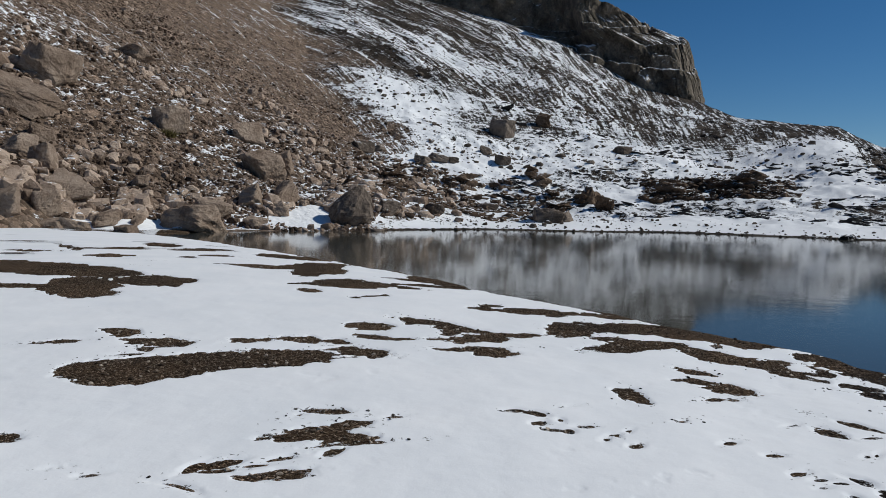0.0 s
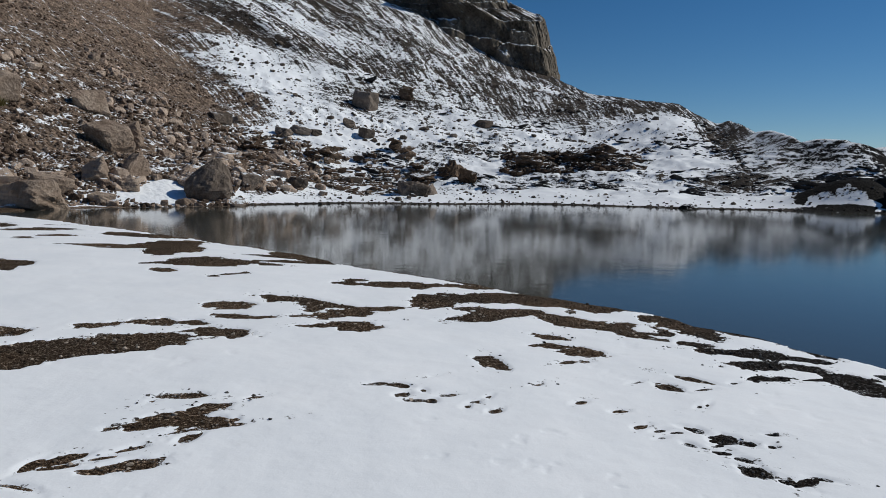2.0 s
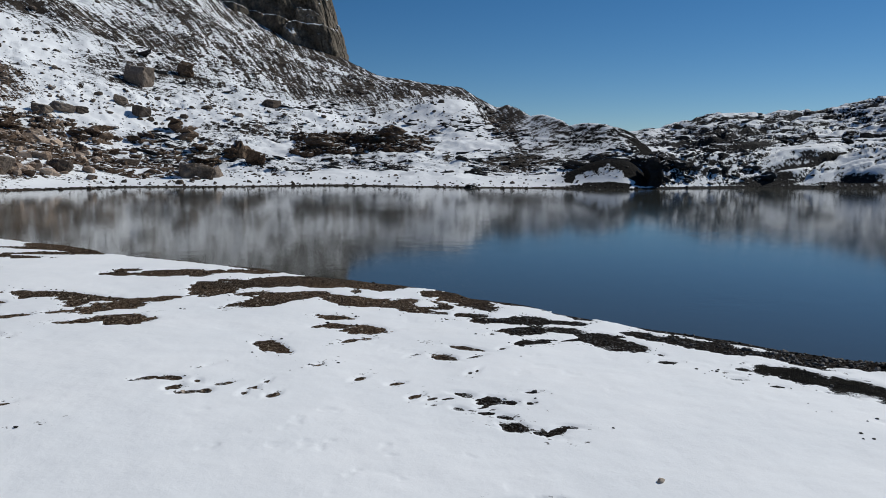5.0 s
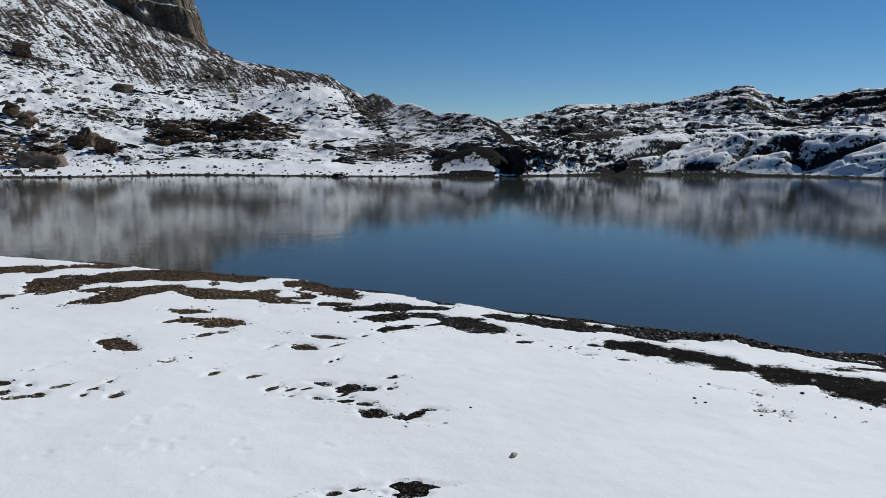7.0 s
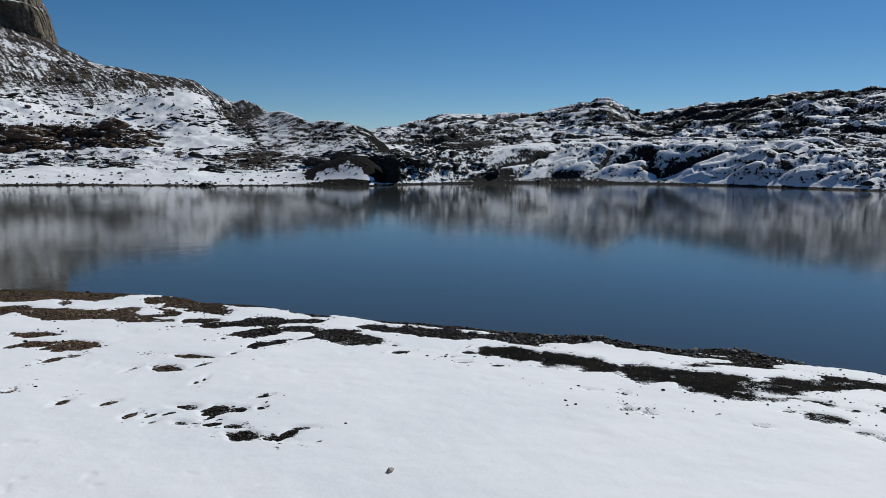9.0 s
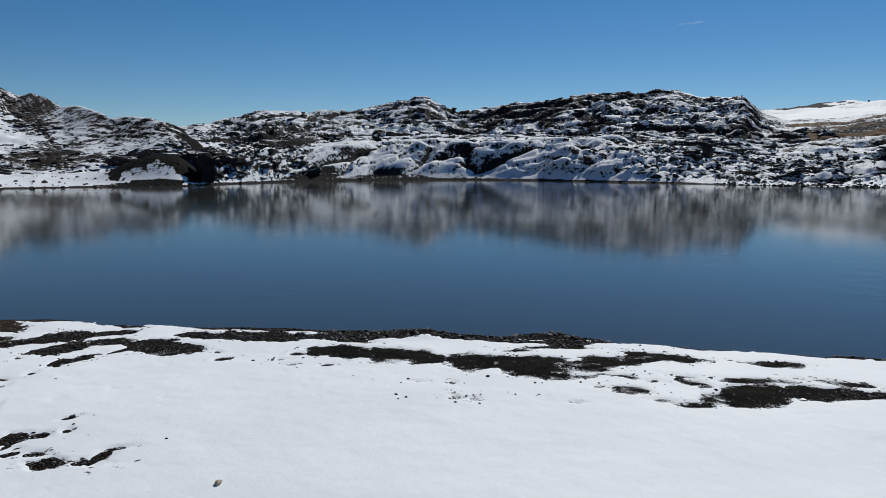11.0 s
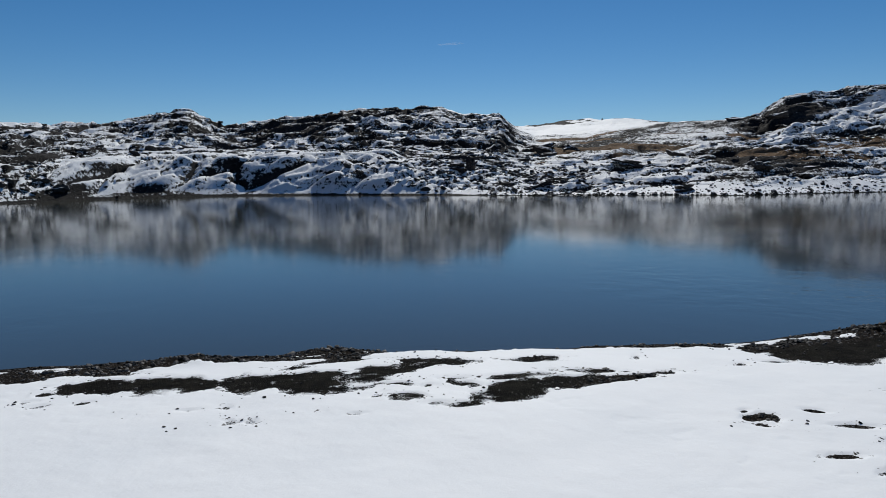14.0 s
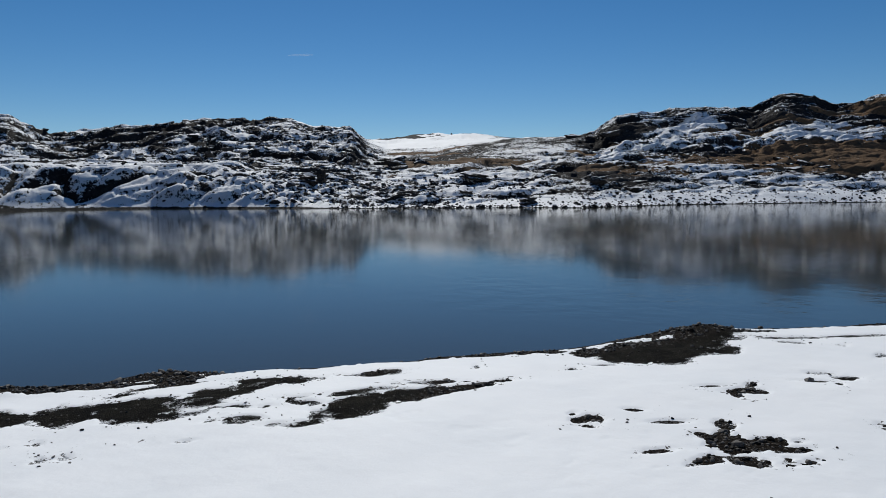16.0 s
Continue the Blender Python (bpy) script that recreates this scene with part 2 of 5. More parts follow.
bare(7.49, 1.20, 0.46, 0.31, -88)
bare(6.66, 1.02, 0.25, 0.13, -86)
bare(6.50, 0.89, 0.37, 0.18, 76)
bare(5.83, 0.77, 0.29, 0.14, -69)
bare(6.08, 0.69, 0.36, 0.23, 8)
bare(5.80, 0.99, 0.11, 0.06, -65)
bare(6.31, 0.41, 0.75, 0.54, -37)
bare(6.67, -0.05, 0.90, 0.40, -56)
bare(6.94, -0.58, 0.73, 0.21, -59)
bare(6.83, 0.46, 0.56, 0.19, -56)
bare(7.19, -0.22, 0.59, 0.16, -90)
bare(7.77, 0.31, 0.53, 0.31, -83)
bare(5.43, 2.63, 0.09, 0.07, 12)
bare(5.09, 2.40, 0.10, 0.08, -68)
bare(5.14, 2.24, 0.07, 0.06, 31)
bare(5.43, 1.85, 0.04, 0.03, -74)
bare(5.42, 1.50, 0.04, 0.03, -62)
bare(5.31, 2.85, 0.07, 0.04, -69)
bare(8.89, -1.54, 0.56, 0.14, -50)
bare(7.97, -0.73, 0.15, 0.05, -8)
bare(8.87, -1.67, 0.48, 0.26, -87)
bare(8.65, -2.10, 0.57, 0.45, -17)
bare(8.54, -2.53, 1.18, 0.82, -22)
bare(8.68, -3.11, 1.48, 0.92, -32)
bare(9.21, -3.57, 0.75, 0.35, 83)
bare(8.43, -3.54, 0.44, 0.41, -61)
bare(9.21, -4.64, 1.21, 0.18, 90)
bare(9.31, -5.59, 1.07, 0.15, -74)
bare(7.64, -1.68, 0.15, 0.08, -81)
bare(7.84, -2.02, 0.21, 0.08, 86)
bare(5.77, -1.37, 0.13, 0.10, -58)
bare(5.78, -1.49, 0.21, 0.14, -10)
bare(5.63, -1.42, 0.11, 0.06, 87)
bare(5.94, -1.37, 0.05, 0.04, -25)
bare(6.04, -1.90, 0.11, 0.08, 79)
bare(5.68, -2.05, 0.16, 0.05, -84)
bare(5.04, -1.77, 0.18, 0.10, -69)
bare(6.72, -2.75, 0.15, 0.06, -88)
bare(6.71, -3.15, 0.12, 0.09, -50)
bare(6.51, -2.98, 0.34, 0.17, 77)
bare(6.33, -2.89, 0.14, 0.08, 43)
bare(7.14, -3.97, 0.22, 0.12, 75)
bare(6.86, -4.12, 0.32, 0.23, 45)
bare(6.65, -3.90, 0.18, 0.07, -21)
bare(6.81, -3.79, 0.17, 0.05, 75)
bare(8.83, -4.57, 0.22, 0.15, 42)
bare(8.55, -5.03, 0.12, 0.08, -48)
bare(7.95, -5.10, 0.23, 0.08, -44)
bare(5.45, -3.50, 0.11, 0.10, -11)
bare(4.77, -2.63, 0.08, 0.04, -73)
bare(5.19, -2.79, 0.04, 0.02, 89)
bare(5.41, -2.20, 0.21, 0.10, -39)
bare(5.40, -2.33, 0.60, 0.22, -25)
bare(5.14, -2.34, 0.43, 0.20, -27)
bare(5.18, -2.54, 0.36, 0.22, -42)
bare(5.03, -2.63, 0.24, 0.11, 82)
bare(4.82, -2.05, 0.28, 0.17, -63)
bare(4.82, -2.26, 0.38, 0.22, 87)
bare(9.72, -3.88, 1.25, 0.75, -80)
bare(9.95, -3.85, 0.9, 0.6, -75)


def bare_field(x, y):
    """About the distance in metres inside a bare patch; negative outside."""
    x = x + 0.03 * fbm(x, y, 0.5, 2, 70)
    y = y + 0.03 * fbm(x, y, 0.5, 2, 71)
    n1, n2 = fbm(x, y, 0.55, 4, 72, 0.6), fbm(x, y, 0.18, 4, 75, 0.7)
    field = np.full(np.shape(x), -9.0)
    for px, py, l, w, turn in PATCHES:
        near = np.abs(x - px) + np.abs(y - py) < 2.2 * (l + w) + 0.6
        if not near.any():
            continue
        c, s = math.cos(turn), math.sin(turn)
        dx, dy = x[near] - px, y[near] - py
        u, v = (c * dx + s * dy) / l, (c * dy - s * dx) / w
        size = min(l, w)
        q = 1 - (np.abs(u) ** 1.6 + np.abs(v) ** 2.0) ** 0.5
        q = (q + 0.11) * size + 0.006 + min(0.11, 0.36 * size) * n1[near] + min(0.09, 0.46 * size) * n2[near]
        field[near] = np.maximum(field[near], q)
    return field


def sandy(x, y):
    """Where the beach is fine black sand instead of brown pebbles, 0 to 1."""
    a, r = to_polar(x, y)
    return smooth(a, 46, 56) * np.maximum(smooth(-a, -94, -89), smooth(r, 7.7, 8.2)) * smooth(shore_distance(x, y) + 0.15 * fbm(x, y, 0.7, 3, 77), 0.45, 0.75)


def bare_depth(x, y):
    """Bare patches and the wet stones along the water: distance inside, negative under the snow."""
    q = bare_field(x, y)
    d = shore_distance(x, y)
    d = np.where(in_lake(x, y), -d, d)
    q = np.maximum(q, 0.10 - d + 0.13 * fbm(x, y, 0.8, 4, 78))
    return np.where(np.hypot(x, y) > 17, np.maximum(q, 0.6 * (fbm(x / 2.2, y, 2.2, 4, 79) - 0.72)), q)


def snow_depth(x, y):
    q = bare_depth(x, y)
    isles = smooth(fbm(x, y, 0.28, 4, 88, 0.65), 0.45, 0.75) * smooth(-q, -0.16, -0.02)
    q = q - 0.06 * isles
    depth = np.clip(-q * 0.30, -0.03, 0.010)
    swell = 0.0009 * fbm(x, y, 1.3, 3, 83) + 0.0014 * fbm(x, y, 0.25, 4, 84, 0.6)
    pits = 0.004 * smooth(fbm(x, y, 0.22, 3, 86), 0.62, 0.9) * smooth(fbm(x, y, 2.0, 2, 87), -0.1, 0.3)
    return depth + np.where(depth > 0, swell - pits, 0)


# mountainside: elevation angle seen from the beach, by distance, scaled by azimuth
RISE_R = [75, 90, 105, 130, 180, 250, 400]
RISE_E = [-0.5, 1.0, 2.5, 4.5, 6.2, 8.0, 9.0]
STEEP_AZ = [-12, -8, 0, 4, 9, 14, 19, 22, 25.5, 28.5, 31.3, 34, 37, 39.8, 42.3, 46, 52]
STEEP_K = [1.95, 1.95, 1.8, 1.7, 1.5, 1.2, 0.985, 0.93, 0.945, 0.985, 0.87, 1.23, 1.9, 2.9, 2.7, 2.2, 1.5]
TOP_AZ = [-20, 19, 22, 25.5, 28.5, 31.3, 34, 37, 39.8, 46, 52]
TOP_R = [420, 252, 215, 190, 170, 140, 110, 95, 90, 88, 88]


def fall_lines(a, r):
    """A coordinate in metres that stays the same along each fall line of the mountainside."""
    return 3.0 * (a + np.interp(a, [-25, -6, 4, 14, 30], [42, 26, 14, 8, 6]) * np.log(r / 130))


def scree_plane(x, y):
    return -0.523 * (x + 21) + 0.246 * (y - 35) + 0.3


def mountain_base(a, r):
    x, y = polar(a, r)
    rs = far_shore(a)
    k, top = np.interp(a, STEEP_AZ, STEEP_K), np.interp(a, TOP_AZ, TOP_R)
    rr = np.minimum(r, top)
    e = np.interp(rr, RISE_R, RISE_E)
    e = np.where(e > 0, e * k, e)
    z = 2 + rr * np.tan(np.radians(e))
    z75 = 2 + 75 * math.tan(math.radians(-0.5))
    z = np.where(rr < 75, z75 * np.clip((rr - rs) / (75 - rs), -1, 1.2), z)
    z = z - 0.35 * np.maximum(r - top, 0)
    apron = 2.6 * smooth(r, rs + 0.5, rs + 13) * smooth(-a, -6, 6)
    return z + apron


def blocks(x, y, size, seed):
    """Broken rock: flat-topped blocks of uneven height, 0 to 1."""
    u = x + 0.45 * size * fbm(x, y, size * 1.6, 3, seed)
    v = y + 0.45 * size * fbm(x, y, size * 1.6, 3, seed + 3)
    return lattice(np.floor((u + 0.3 * v) / size), np.floor(v / (0.8 * size)), seed + 7)


def cells(x, y, long, wide, turn, seed, warp=0.25):
    """Uneven slabs: how far inside its slab each point is (0 at a joint), and two random numbers of the slab."""
    c, s = math.cos(radians(turn)), math.sin(radians(turn))
    p, q = (c * x + s * y) / long, (c * y - s * x) / wide
    p, q = p + warp * fbm(p, q, 0.8, 3, seed + 3), q + warp * fbm(p, q, 0.8, 3, seed + 7)
    ip, iq = np.floor(p), np.floor(q)
    f1, f2 = np.full(np.shape(p), 9.0), np.full(np.shape(p), 9.0)
    k1, k2 = np.zeros(np.shape(p)), np.zeros(np.shape(p))
    for i in (-1, 0, 1):
        for j in (-1, 0, 1):
            u, v = ip + i, iq + j
            d = np.hypot(u + lattice(u, v, seed) - p, v + lattice(u, v, seed + 1) - q)
            nearer = d < f1
            f2 = np.where(nearer, f1, np.minimum(f2, d))
            k1, k2 = np.where(nearer, lattice(u, v, seed + 2), k1), np.where(nearer, lattice(u, v, seed + 4), k2)
            f1 = np.where(nearer, d, f1)
    return f2 - f1, k1, k2


def mountain(a, r):
    """Height of the mountainside and how much of it is scree (0 to 1)."""
    x, y = polar(a, r)
    rs = far_shore(a)
    rise = smooth(r, rs - 0.5, rs + 14)
    m = mountain_base(a, r)
    calm = 1 - 0.8 * smooth(r, np.interp(a, TOP_AZ, TOP_R) - 45, np.interp(a, TOP_AZ, TOP_R) - 8)
    m = m + rise * calm * (0.7 * fbm(x, y, 14, 5, 10, 0.55) + 0.35 * ridged(x, y, 5, 4, 14) + 0.10 * fbm(x, y, 1.2, 3, 17))
    crop = smooth(fbm(x, y * 1.6, 19, 4, 28), 0.0, 0.4) * smooth(r, rs + 4, rs + 16) * smooth(-r, -135, -105)
    kx, ky = polar(26.5, 122)
    knoll = np.exp(-((x - kx) ** 2 + (y - ky) ** 2) / 230)
    crop = 0.5 * crop * (1 - knoll)
    calm = calm * (1 - 0.8 * knoll)
    band = smooth(a, 14.5, 16.5) * smooth(-a, -26.5, -24.5) * smooth(r, 80, 84) * smooth(-r, -104, -96)
    rough = 0.12 * smooth(a, 28, 31) * smooth(r, rs + 15, rs + 24)
    crop = np.maximum(crop, np.maximum(band, rough))
    m = m + 0.75 * crop * calm * (0.9 * blocks(x, y, 3.2, 110) + 0.55 * blocks(x, y, 1.3, 120) - 0.45)
    bed = 0.05 * x + 0.7 * fbm(x, y, 12, 3, 26)
    ledges = np.maximum(0.6 * crop, 0.5 * smooth(fbm(x, y, 11, 3, 21), -0.2, 0.3) * smooth(r, rs + 8, rs + 16) * smooth(-r, -104, -86))
    m = m + ledges * (terrace(m + bed, 0.55, 0.66) - m - bed)
    m = m + smooth(r, 110, 170) * 1.2 * calm * fbm(fall_lines(a, r), r * 0.22, 9, 4, 19)
    s = scree_plane(x, y) + 0.9 * fbm(x, y, 16, 5, 22, 0.55) + 0.25 * fbm(x, y, 2.4, 4, 24) + 0.10 * fbm(x, y, 0.7, 2, 25)
    w = smooth(s - m, -0.7, 0.7)
    w2 = smooth(s - m + 4.5 * fbm(x, y, 11, 6, 29, 0.7) + 1.5 * smooth(r, 80, 120), -4.5, 3.0)
    w2 = np.maximum(w2, smooth(-a + 4.5 * fbm(x, y, 9, 5, 27, 0.65), 0.0, 9.0) * smooth(-r, -112, -100))
    z = np.where(r < rs, np.minimum(m, 0.1 * (r - rs)), m * (1 - w) + s * w)
    gone = smooth(a + 0.8 * fbm(x, y, 5, 3, 23), 41.0, 49.0)
    z = z * (1 - gone) - 3 * gone
    dx, dy = polar(26.5, 122)
    z = z + 2.0 * np.exp(-((x - dx) ** 2 + (y - dy) ** 2) / 45)                            # rounded snow knoll
    hx, hy = polar(40.2, 61.2)
    side, deep = (x - hx) * 0.76 - (y - hy) * 0.65, (x - hx) * 0.65 + (y - hy) * 0.76
    z = z + 2.0 * np.exp(-(np.abs(side - 0.3) / 4.0) ** 2.2 - (np.abs(deep) / 2.6) ** 2.2)     # smooth hump of rock by the water
    return z, w2


# ridge across the lake: elevation angles at four distances behind its shore, by azimuth
RIDGE_AZ = [36, 40, 42.3, 44.7, 48.5, 51, 55.1, 57, 60.1, 62.7, 66.2, 68.4, 71.4, 75.8, 79.2, 81, 83.8, 85.0, 86.5, 90.4, 92.8, 96.1, 99.5, 102.8, 104.4, 108.5, 113.9, 115.9, 117.9, 119.3, 122, 128, 142]
CREST_E = [2.20, 2.40, 2.35, 2.94, 3.91, 3.73, 3.89, 4.25, 4.71, 3.55, 4.41, 4.50, 5.05, 4.93, 5.34, 4.92, 5.05, 3.37, 2.60, 2.62, 3.05, 3.45, 3.75, 4.25, 5.44, 6.21, 5.62, 6.55, 6.37, 5.79, 6.18, 6.60, 6.00]
BACK_E = [0.5, 0.6, 0.8, 1.2, 2, 2, 2.5, 2.5, 2.5, 2.5, 2.5, 2.5, 2.5, 2.5, 3.0, 3.4, 3.7, 3.75, 3.8, 4.2, 4.1, 3.75, 3.6, 3.5, 3.5, 3.5, 3.5, 3.5, 3.5, 3.5, 3.5, 3.5, 3.5]
SHELF_E = [0.2, 0.3, 0.5, 0.8, 1.32, 1.55, 1.75, 1.85, 1.85, 1.75, 1.85, 1.95, 2.05, 2.15, 1.87, 1.6, 1.3, 1.0, 1.0, 1.2, 1.25, 1.3, 1.6, 1.9, 2.2, 2.4, 2.4, 2.5, 2.5, 2.5, 2.5, 2.5, 2.5]
FOOT_E = [-0.8, -0.5, -0.3, 0.0, 0.52, 0.75, 0.95, 1.0, 1.0, 0.85, 0.85, 0.85, 0.75, 0.55, 0.06, -0.1, -0.2, -0.3, -0.3, -0.3, -0.25, -0.2, 0.0, 0.1, 0.2, 0.3, 0.3, 0.3, 0.3, 0.3, 0.3, 0.3, 0.3]


def terrace(z, step, flat):
    q = z / step
    i = np.floor(q)
    return step * (i + smooth(q - i, flat, 1.0))


def ridge_broken(a, u):
    """Where the lower ridge is shattered instead of smooth slabs, 0 to 1."""
    n = fbm(a * 0.5, u * 0.35, 4, 3, 67)
    return np.clip(smooth(-a + 2 * n, -53.5, -51) + smooth(a + 2 * n, 74.0, 77.0) + 0.6 * smooth(n, 0.5, 0.8), 0, 1)


def ridge(a, r):
    x, y = polar(a, r)
    rs = far_shore(a)
    u = r - rs
    foot, shelf = np.interp(a, RIDGE_AZ, FOOT_E), np.interp(a, RIDGE_AZ, SHELF_E)
    crest, back = np.interp(a, RIDGE_AZ, CREST_E), np.interp(a, RIDGE_AZ, BACK_E)
    tan = lambda e: np.tan(np.radians(e))
    near = 5.5 + 8 * smooth(a, 79, 88)                                   # steep slabs rise straight from the water
    knob = smooth(a, 100, 104)
    z1, z2 = 2 + (rs + near) * tan(foot), 2 + (rs + 30) * tan(shelf)
    z3, z4 = 2 + (rs + 60) * tan(crest), 2 + (rs + 140) * tan(back)
    ug = u + 3 * fbm(x, y, 15, 3, 66)
    up = smooth(u, 26, 60) * (1 - knob) + knob * (0.4 * smooth(u, 28, 46) + 0.6 * smooth(ug, 44, 60))
    zz = np.where(u < near, np.maximum(z1, 0.6) * np.clip(u / near, -0.3, 1),
         np.where(u < 30, z1 + (z2 - z1) * (u - near) / (30 - near),
         np.where(u < 60, z2 + (z3 - z2) * up,
         np.where(u < 140, z3 + (z4 - z3) * (u - 60) / 80, z4 - 0.12 * (u - 140)))))
    rise = smooth(u, 0.0, 5)
    along = (a - 64) * 1.22
    main = smooth(a, 42.5, 45) * smooth(-a, -88, -84)
    zz = zz + rise * (0.6 * fbm(x, y, 13, 5, 30, 0.55) + (0.05 + 0.13 * smooth(u, 10, 16)) * fbm(x, y, 2.2, 5, 39, 0.7))
    broken = ridge_broken(a, u)
    # whaleback slabs rising from the water, split by slanting joints
    e1, k1, _ = cells(along, u, 10.0, 3.4, 42, 500, 0.16)
    low = smooth(u, 0.3, 2.5) * smooth(-u, -19, -13) * main
    zz = zz + low * (1 - broken) * (0.75 * smooth(e1, 0.0, 0.36) + 0.5 * (k1 - 0.5) - 0.35)
    e7, k7, _ = cells(along, u, 4.2, 1.1, 28, 560, 0.35)
    zz = zz + low * (1 - broken) * (0.26 * smooth(e7, 0.0, 0.3) + 0.34 * (k7 - 0.5))
    e2, k2, _ = cells(along, u, 2.3, 0.9, 50, 510, 0.3)
    zz = zz + low * broken * (0.32 * smooth(e2, 0.0, 0.5) + 0.45 * (k2 - 0.5))
    # broken layers of the middle
    e3, k3, _ = cells(along + 2 * fbm(x, y, 9, 2, 46), u, 6.5, 2.0, 10, 520, 0.3)
    middle = smooth(u, 13, 17) * smooth(-u, -38, -30) * main
    zz = zz + middle * (0.3 * smooth(e3, 0.0, 0.35) + 0.7 * (k3 - 0.5) - 0.25)
    # massive rock of the crest
    e4, k4, _ = cells(along, u, 5.5, 3.6, 22, 530, 0.3)
    e5, k5, _ = cells(along, u, 2.6, 1.7, 25, 540, 0.35)
    top = smooth(u, 28, 36) * smooth(-u, -72, -60) * np.maximum(main, 0.85 * smooth(a, 100, 103))
    zz = zz + top * (0.6 * smooth(e4, 0.0, 0.4) + 0.9 * (k4 - 0.5) - 1.05) + top * (0.35 * smooth(e5, 0.0, 0.4) + 0.6 * (k5 - 0.5) - 0.15)
    # smooth low humps of the hill beyond
    e6, k6, _ = cells(along, u, 8.0, 4.0, 8, 550, 0.25)
    beyond = smooth(a, 84, 88) * smooth(u, 4, 8) * smooth(-u, -44, -36)
    zz = zz + beyond * (0.4 * smooth(e6, 0.0, 0.5) + 0.5 * (k6 - 0.5) - 0.3 + 0.14 * fbm(x, y, 1.6, 4, 39, 0.7))
    zz = zz + beyond * (0.12 * smooth(e5, 0.0, 0.5) + 0.16 * (k5 - 0.5))
    q = zz + 0.08 * (x * 0.55 - y * 0.83) + 1.2 * fbm(x, y, 18, 4, 37) + 0.7 * blocks(x, y, 5.0, 150)
    steps = np.maximum(middle, 0.5 * top)
    zz = zz + 0.35 * steps * (terrace(q, 0.8, 0.7) - q)
    joint = np.maximum(low * np.maximum((1 - broken) * np.maximum(1.4 * np.exp(-e1 / 0.06), 1.05 * smooth(k7, 0.2, 0.35) * np.exp(-e7 / 0.085)), 0.8 * broken * np.exp(-e2 / 0.10)),
                       np.maximum(middle * np.exp(-e3 / 0.09), np.maximum(top * np.exp(-e4 / 0.06), np.maximum(0.6 * top * np.exp(-e5 / 0.1), 0.7 * beyond * np.exp(-e6 / 0.06)))))
    zz = zz - 6 * smooth(-a, -40.5, -36.5) * smooth(u, -1.0, 3)
    bands = fbm(a * 0.5, u + 0.25 * a, 8, 4, 44, 0.6)
    grass = smooth(a, 95, 104) * smooth(u, 13, 20) * smooth(-u, -38, -31) * smooth(bands, -0.4, 0.1)
    grass = np.maximum(grass, smooth(a, 85, 88) * smooth(u, 12, 18) * smooth(-u, -66, -50) * smooth(bands, -0.12, 0.22))
    return zz, grass, joint


# ---- materials ----
def material(name):
    m = bpy.data.materials.new(name)
    m.use_nodes = True
    nt = m.node_tree
    return m, nt, nt.nodes["Principled BSDF"]


def node(nt, kind, **props):
    n = nt.nodes.new(kind)
    for key, value in props.items():
        if key in n.inputs:
            n.inputs[key].default_value = value
    return n


def coords(nt, stretch=(1, 1, 1)):
    g = nt.nodes.new("ShaderNodeTexCoord")
    m = nt.nodes.new("ShaderNodeMapping")
    m.inputs["Scale"].default_value = stretch
    nt.links.new(g.outputs["Object"], m.inputs["Vector"])
    return m.outputs["Vector"]


def noise_tex(nt, vec, scale, detail=4.0, rough=0.55):
    n = node(nt, "ShaderNodeTexNoise", Scale=scale, Detail=detail, Roughness=rough)
    nt.links.new(vec, n.inputs["Vector"])
    return n.outputs["Fac"]


def ramp(nt, fac, stops):
    r = nt.nodes.new("ShaderNodeValToRGB")
    els = r.color_ramp.elements
    while len(els) < len(stops):
        els.new(0.5)
    for e, (p, c) in zip(els, stops):
        e.position, e.color = p, (*c, 1)
    nt.links.new(fac, r.inputs["Fac"])
    return r.outputs["Color"]


def math_node(nt, op, a, b=None, c=None, clamp=False):
    n = nt.nodes.new("ShaderNodeMath")
    n.operation, n.use_clamp = op, clamp
    for i, v in enumerate((a, b, c)):
        if v is None:
            continue
        if isinstance(v, (int, float)):
            n.inputs[i].default_value = v
        else:
            nt.links.new(v, n.inputs[i])
    return n.outputs[0]


def mix(nt, fac, a, b, mode="MIX"):
    n = nt.nodes.new("ShaderNodeMix")
    n.data_type, n.blend_type = "RGBA", mode
    for i, v in ((0, fac), (6, a), (7, b)):
        if isinstance(v, (int, float)):
            n.inputs[i].default_value = v
        elif isinstance(v, tuple):
            n.inputs[i].default_value = (*v, 1)
        else:
            nt.links.new(v, n.inputs[i])
    return n.outputs[2]


def step_node(nt, value, lo, hi):
    n = nt.nodes.new("ShaderNodeMapRange")
    n.interpolation_type = "SMOOTHSTEP"
    n.inputs["From Min"].default_value, n.inputs["From Max"].default_value = lo, hi
    nt.links.new(value, n.inputs["Value"])
    return n.outputs["Result"]


def bump(nt, bsdf, height, strength, distance):
    b = node(nt, "ShaderNodeBump", Strength=strength, Distance=distance)
    nt.links.new(height, b.inputs["Height"])
    nt.links.new(b.outputs["Normal"], bsdf.inputs["Normal"])
    return b


SNOW = (0.86, 0.88, 0.90)


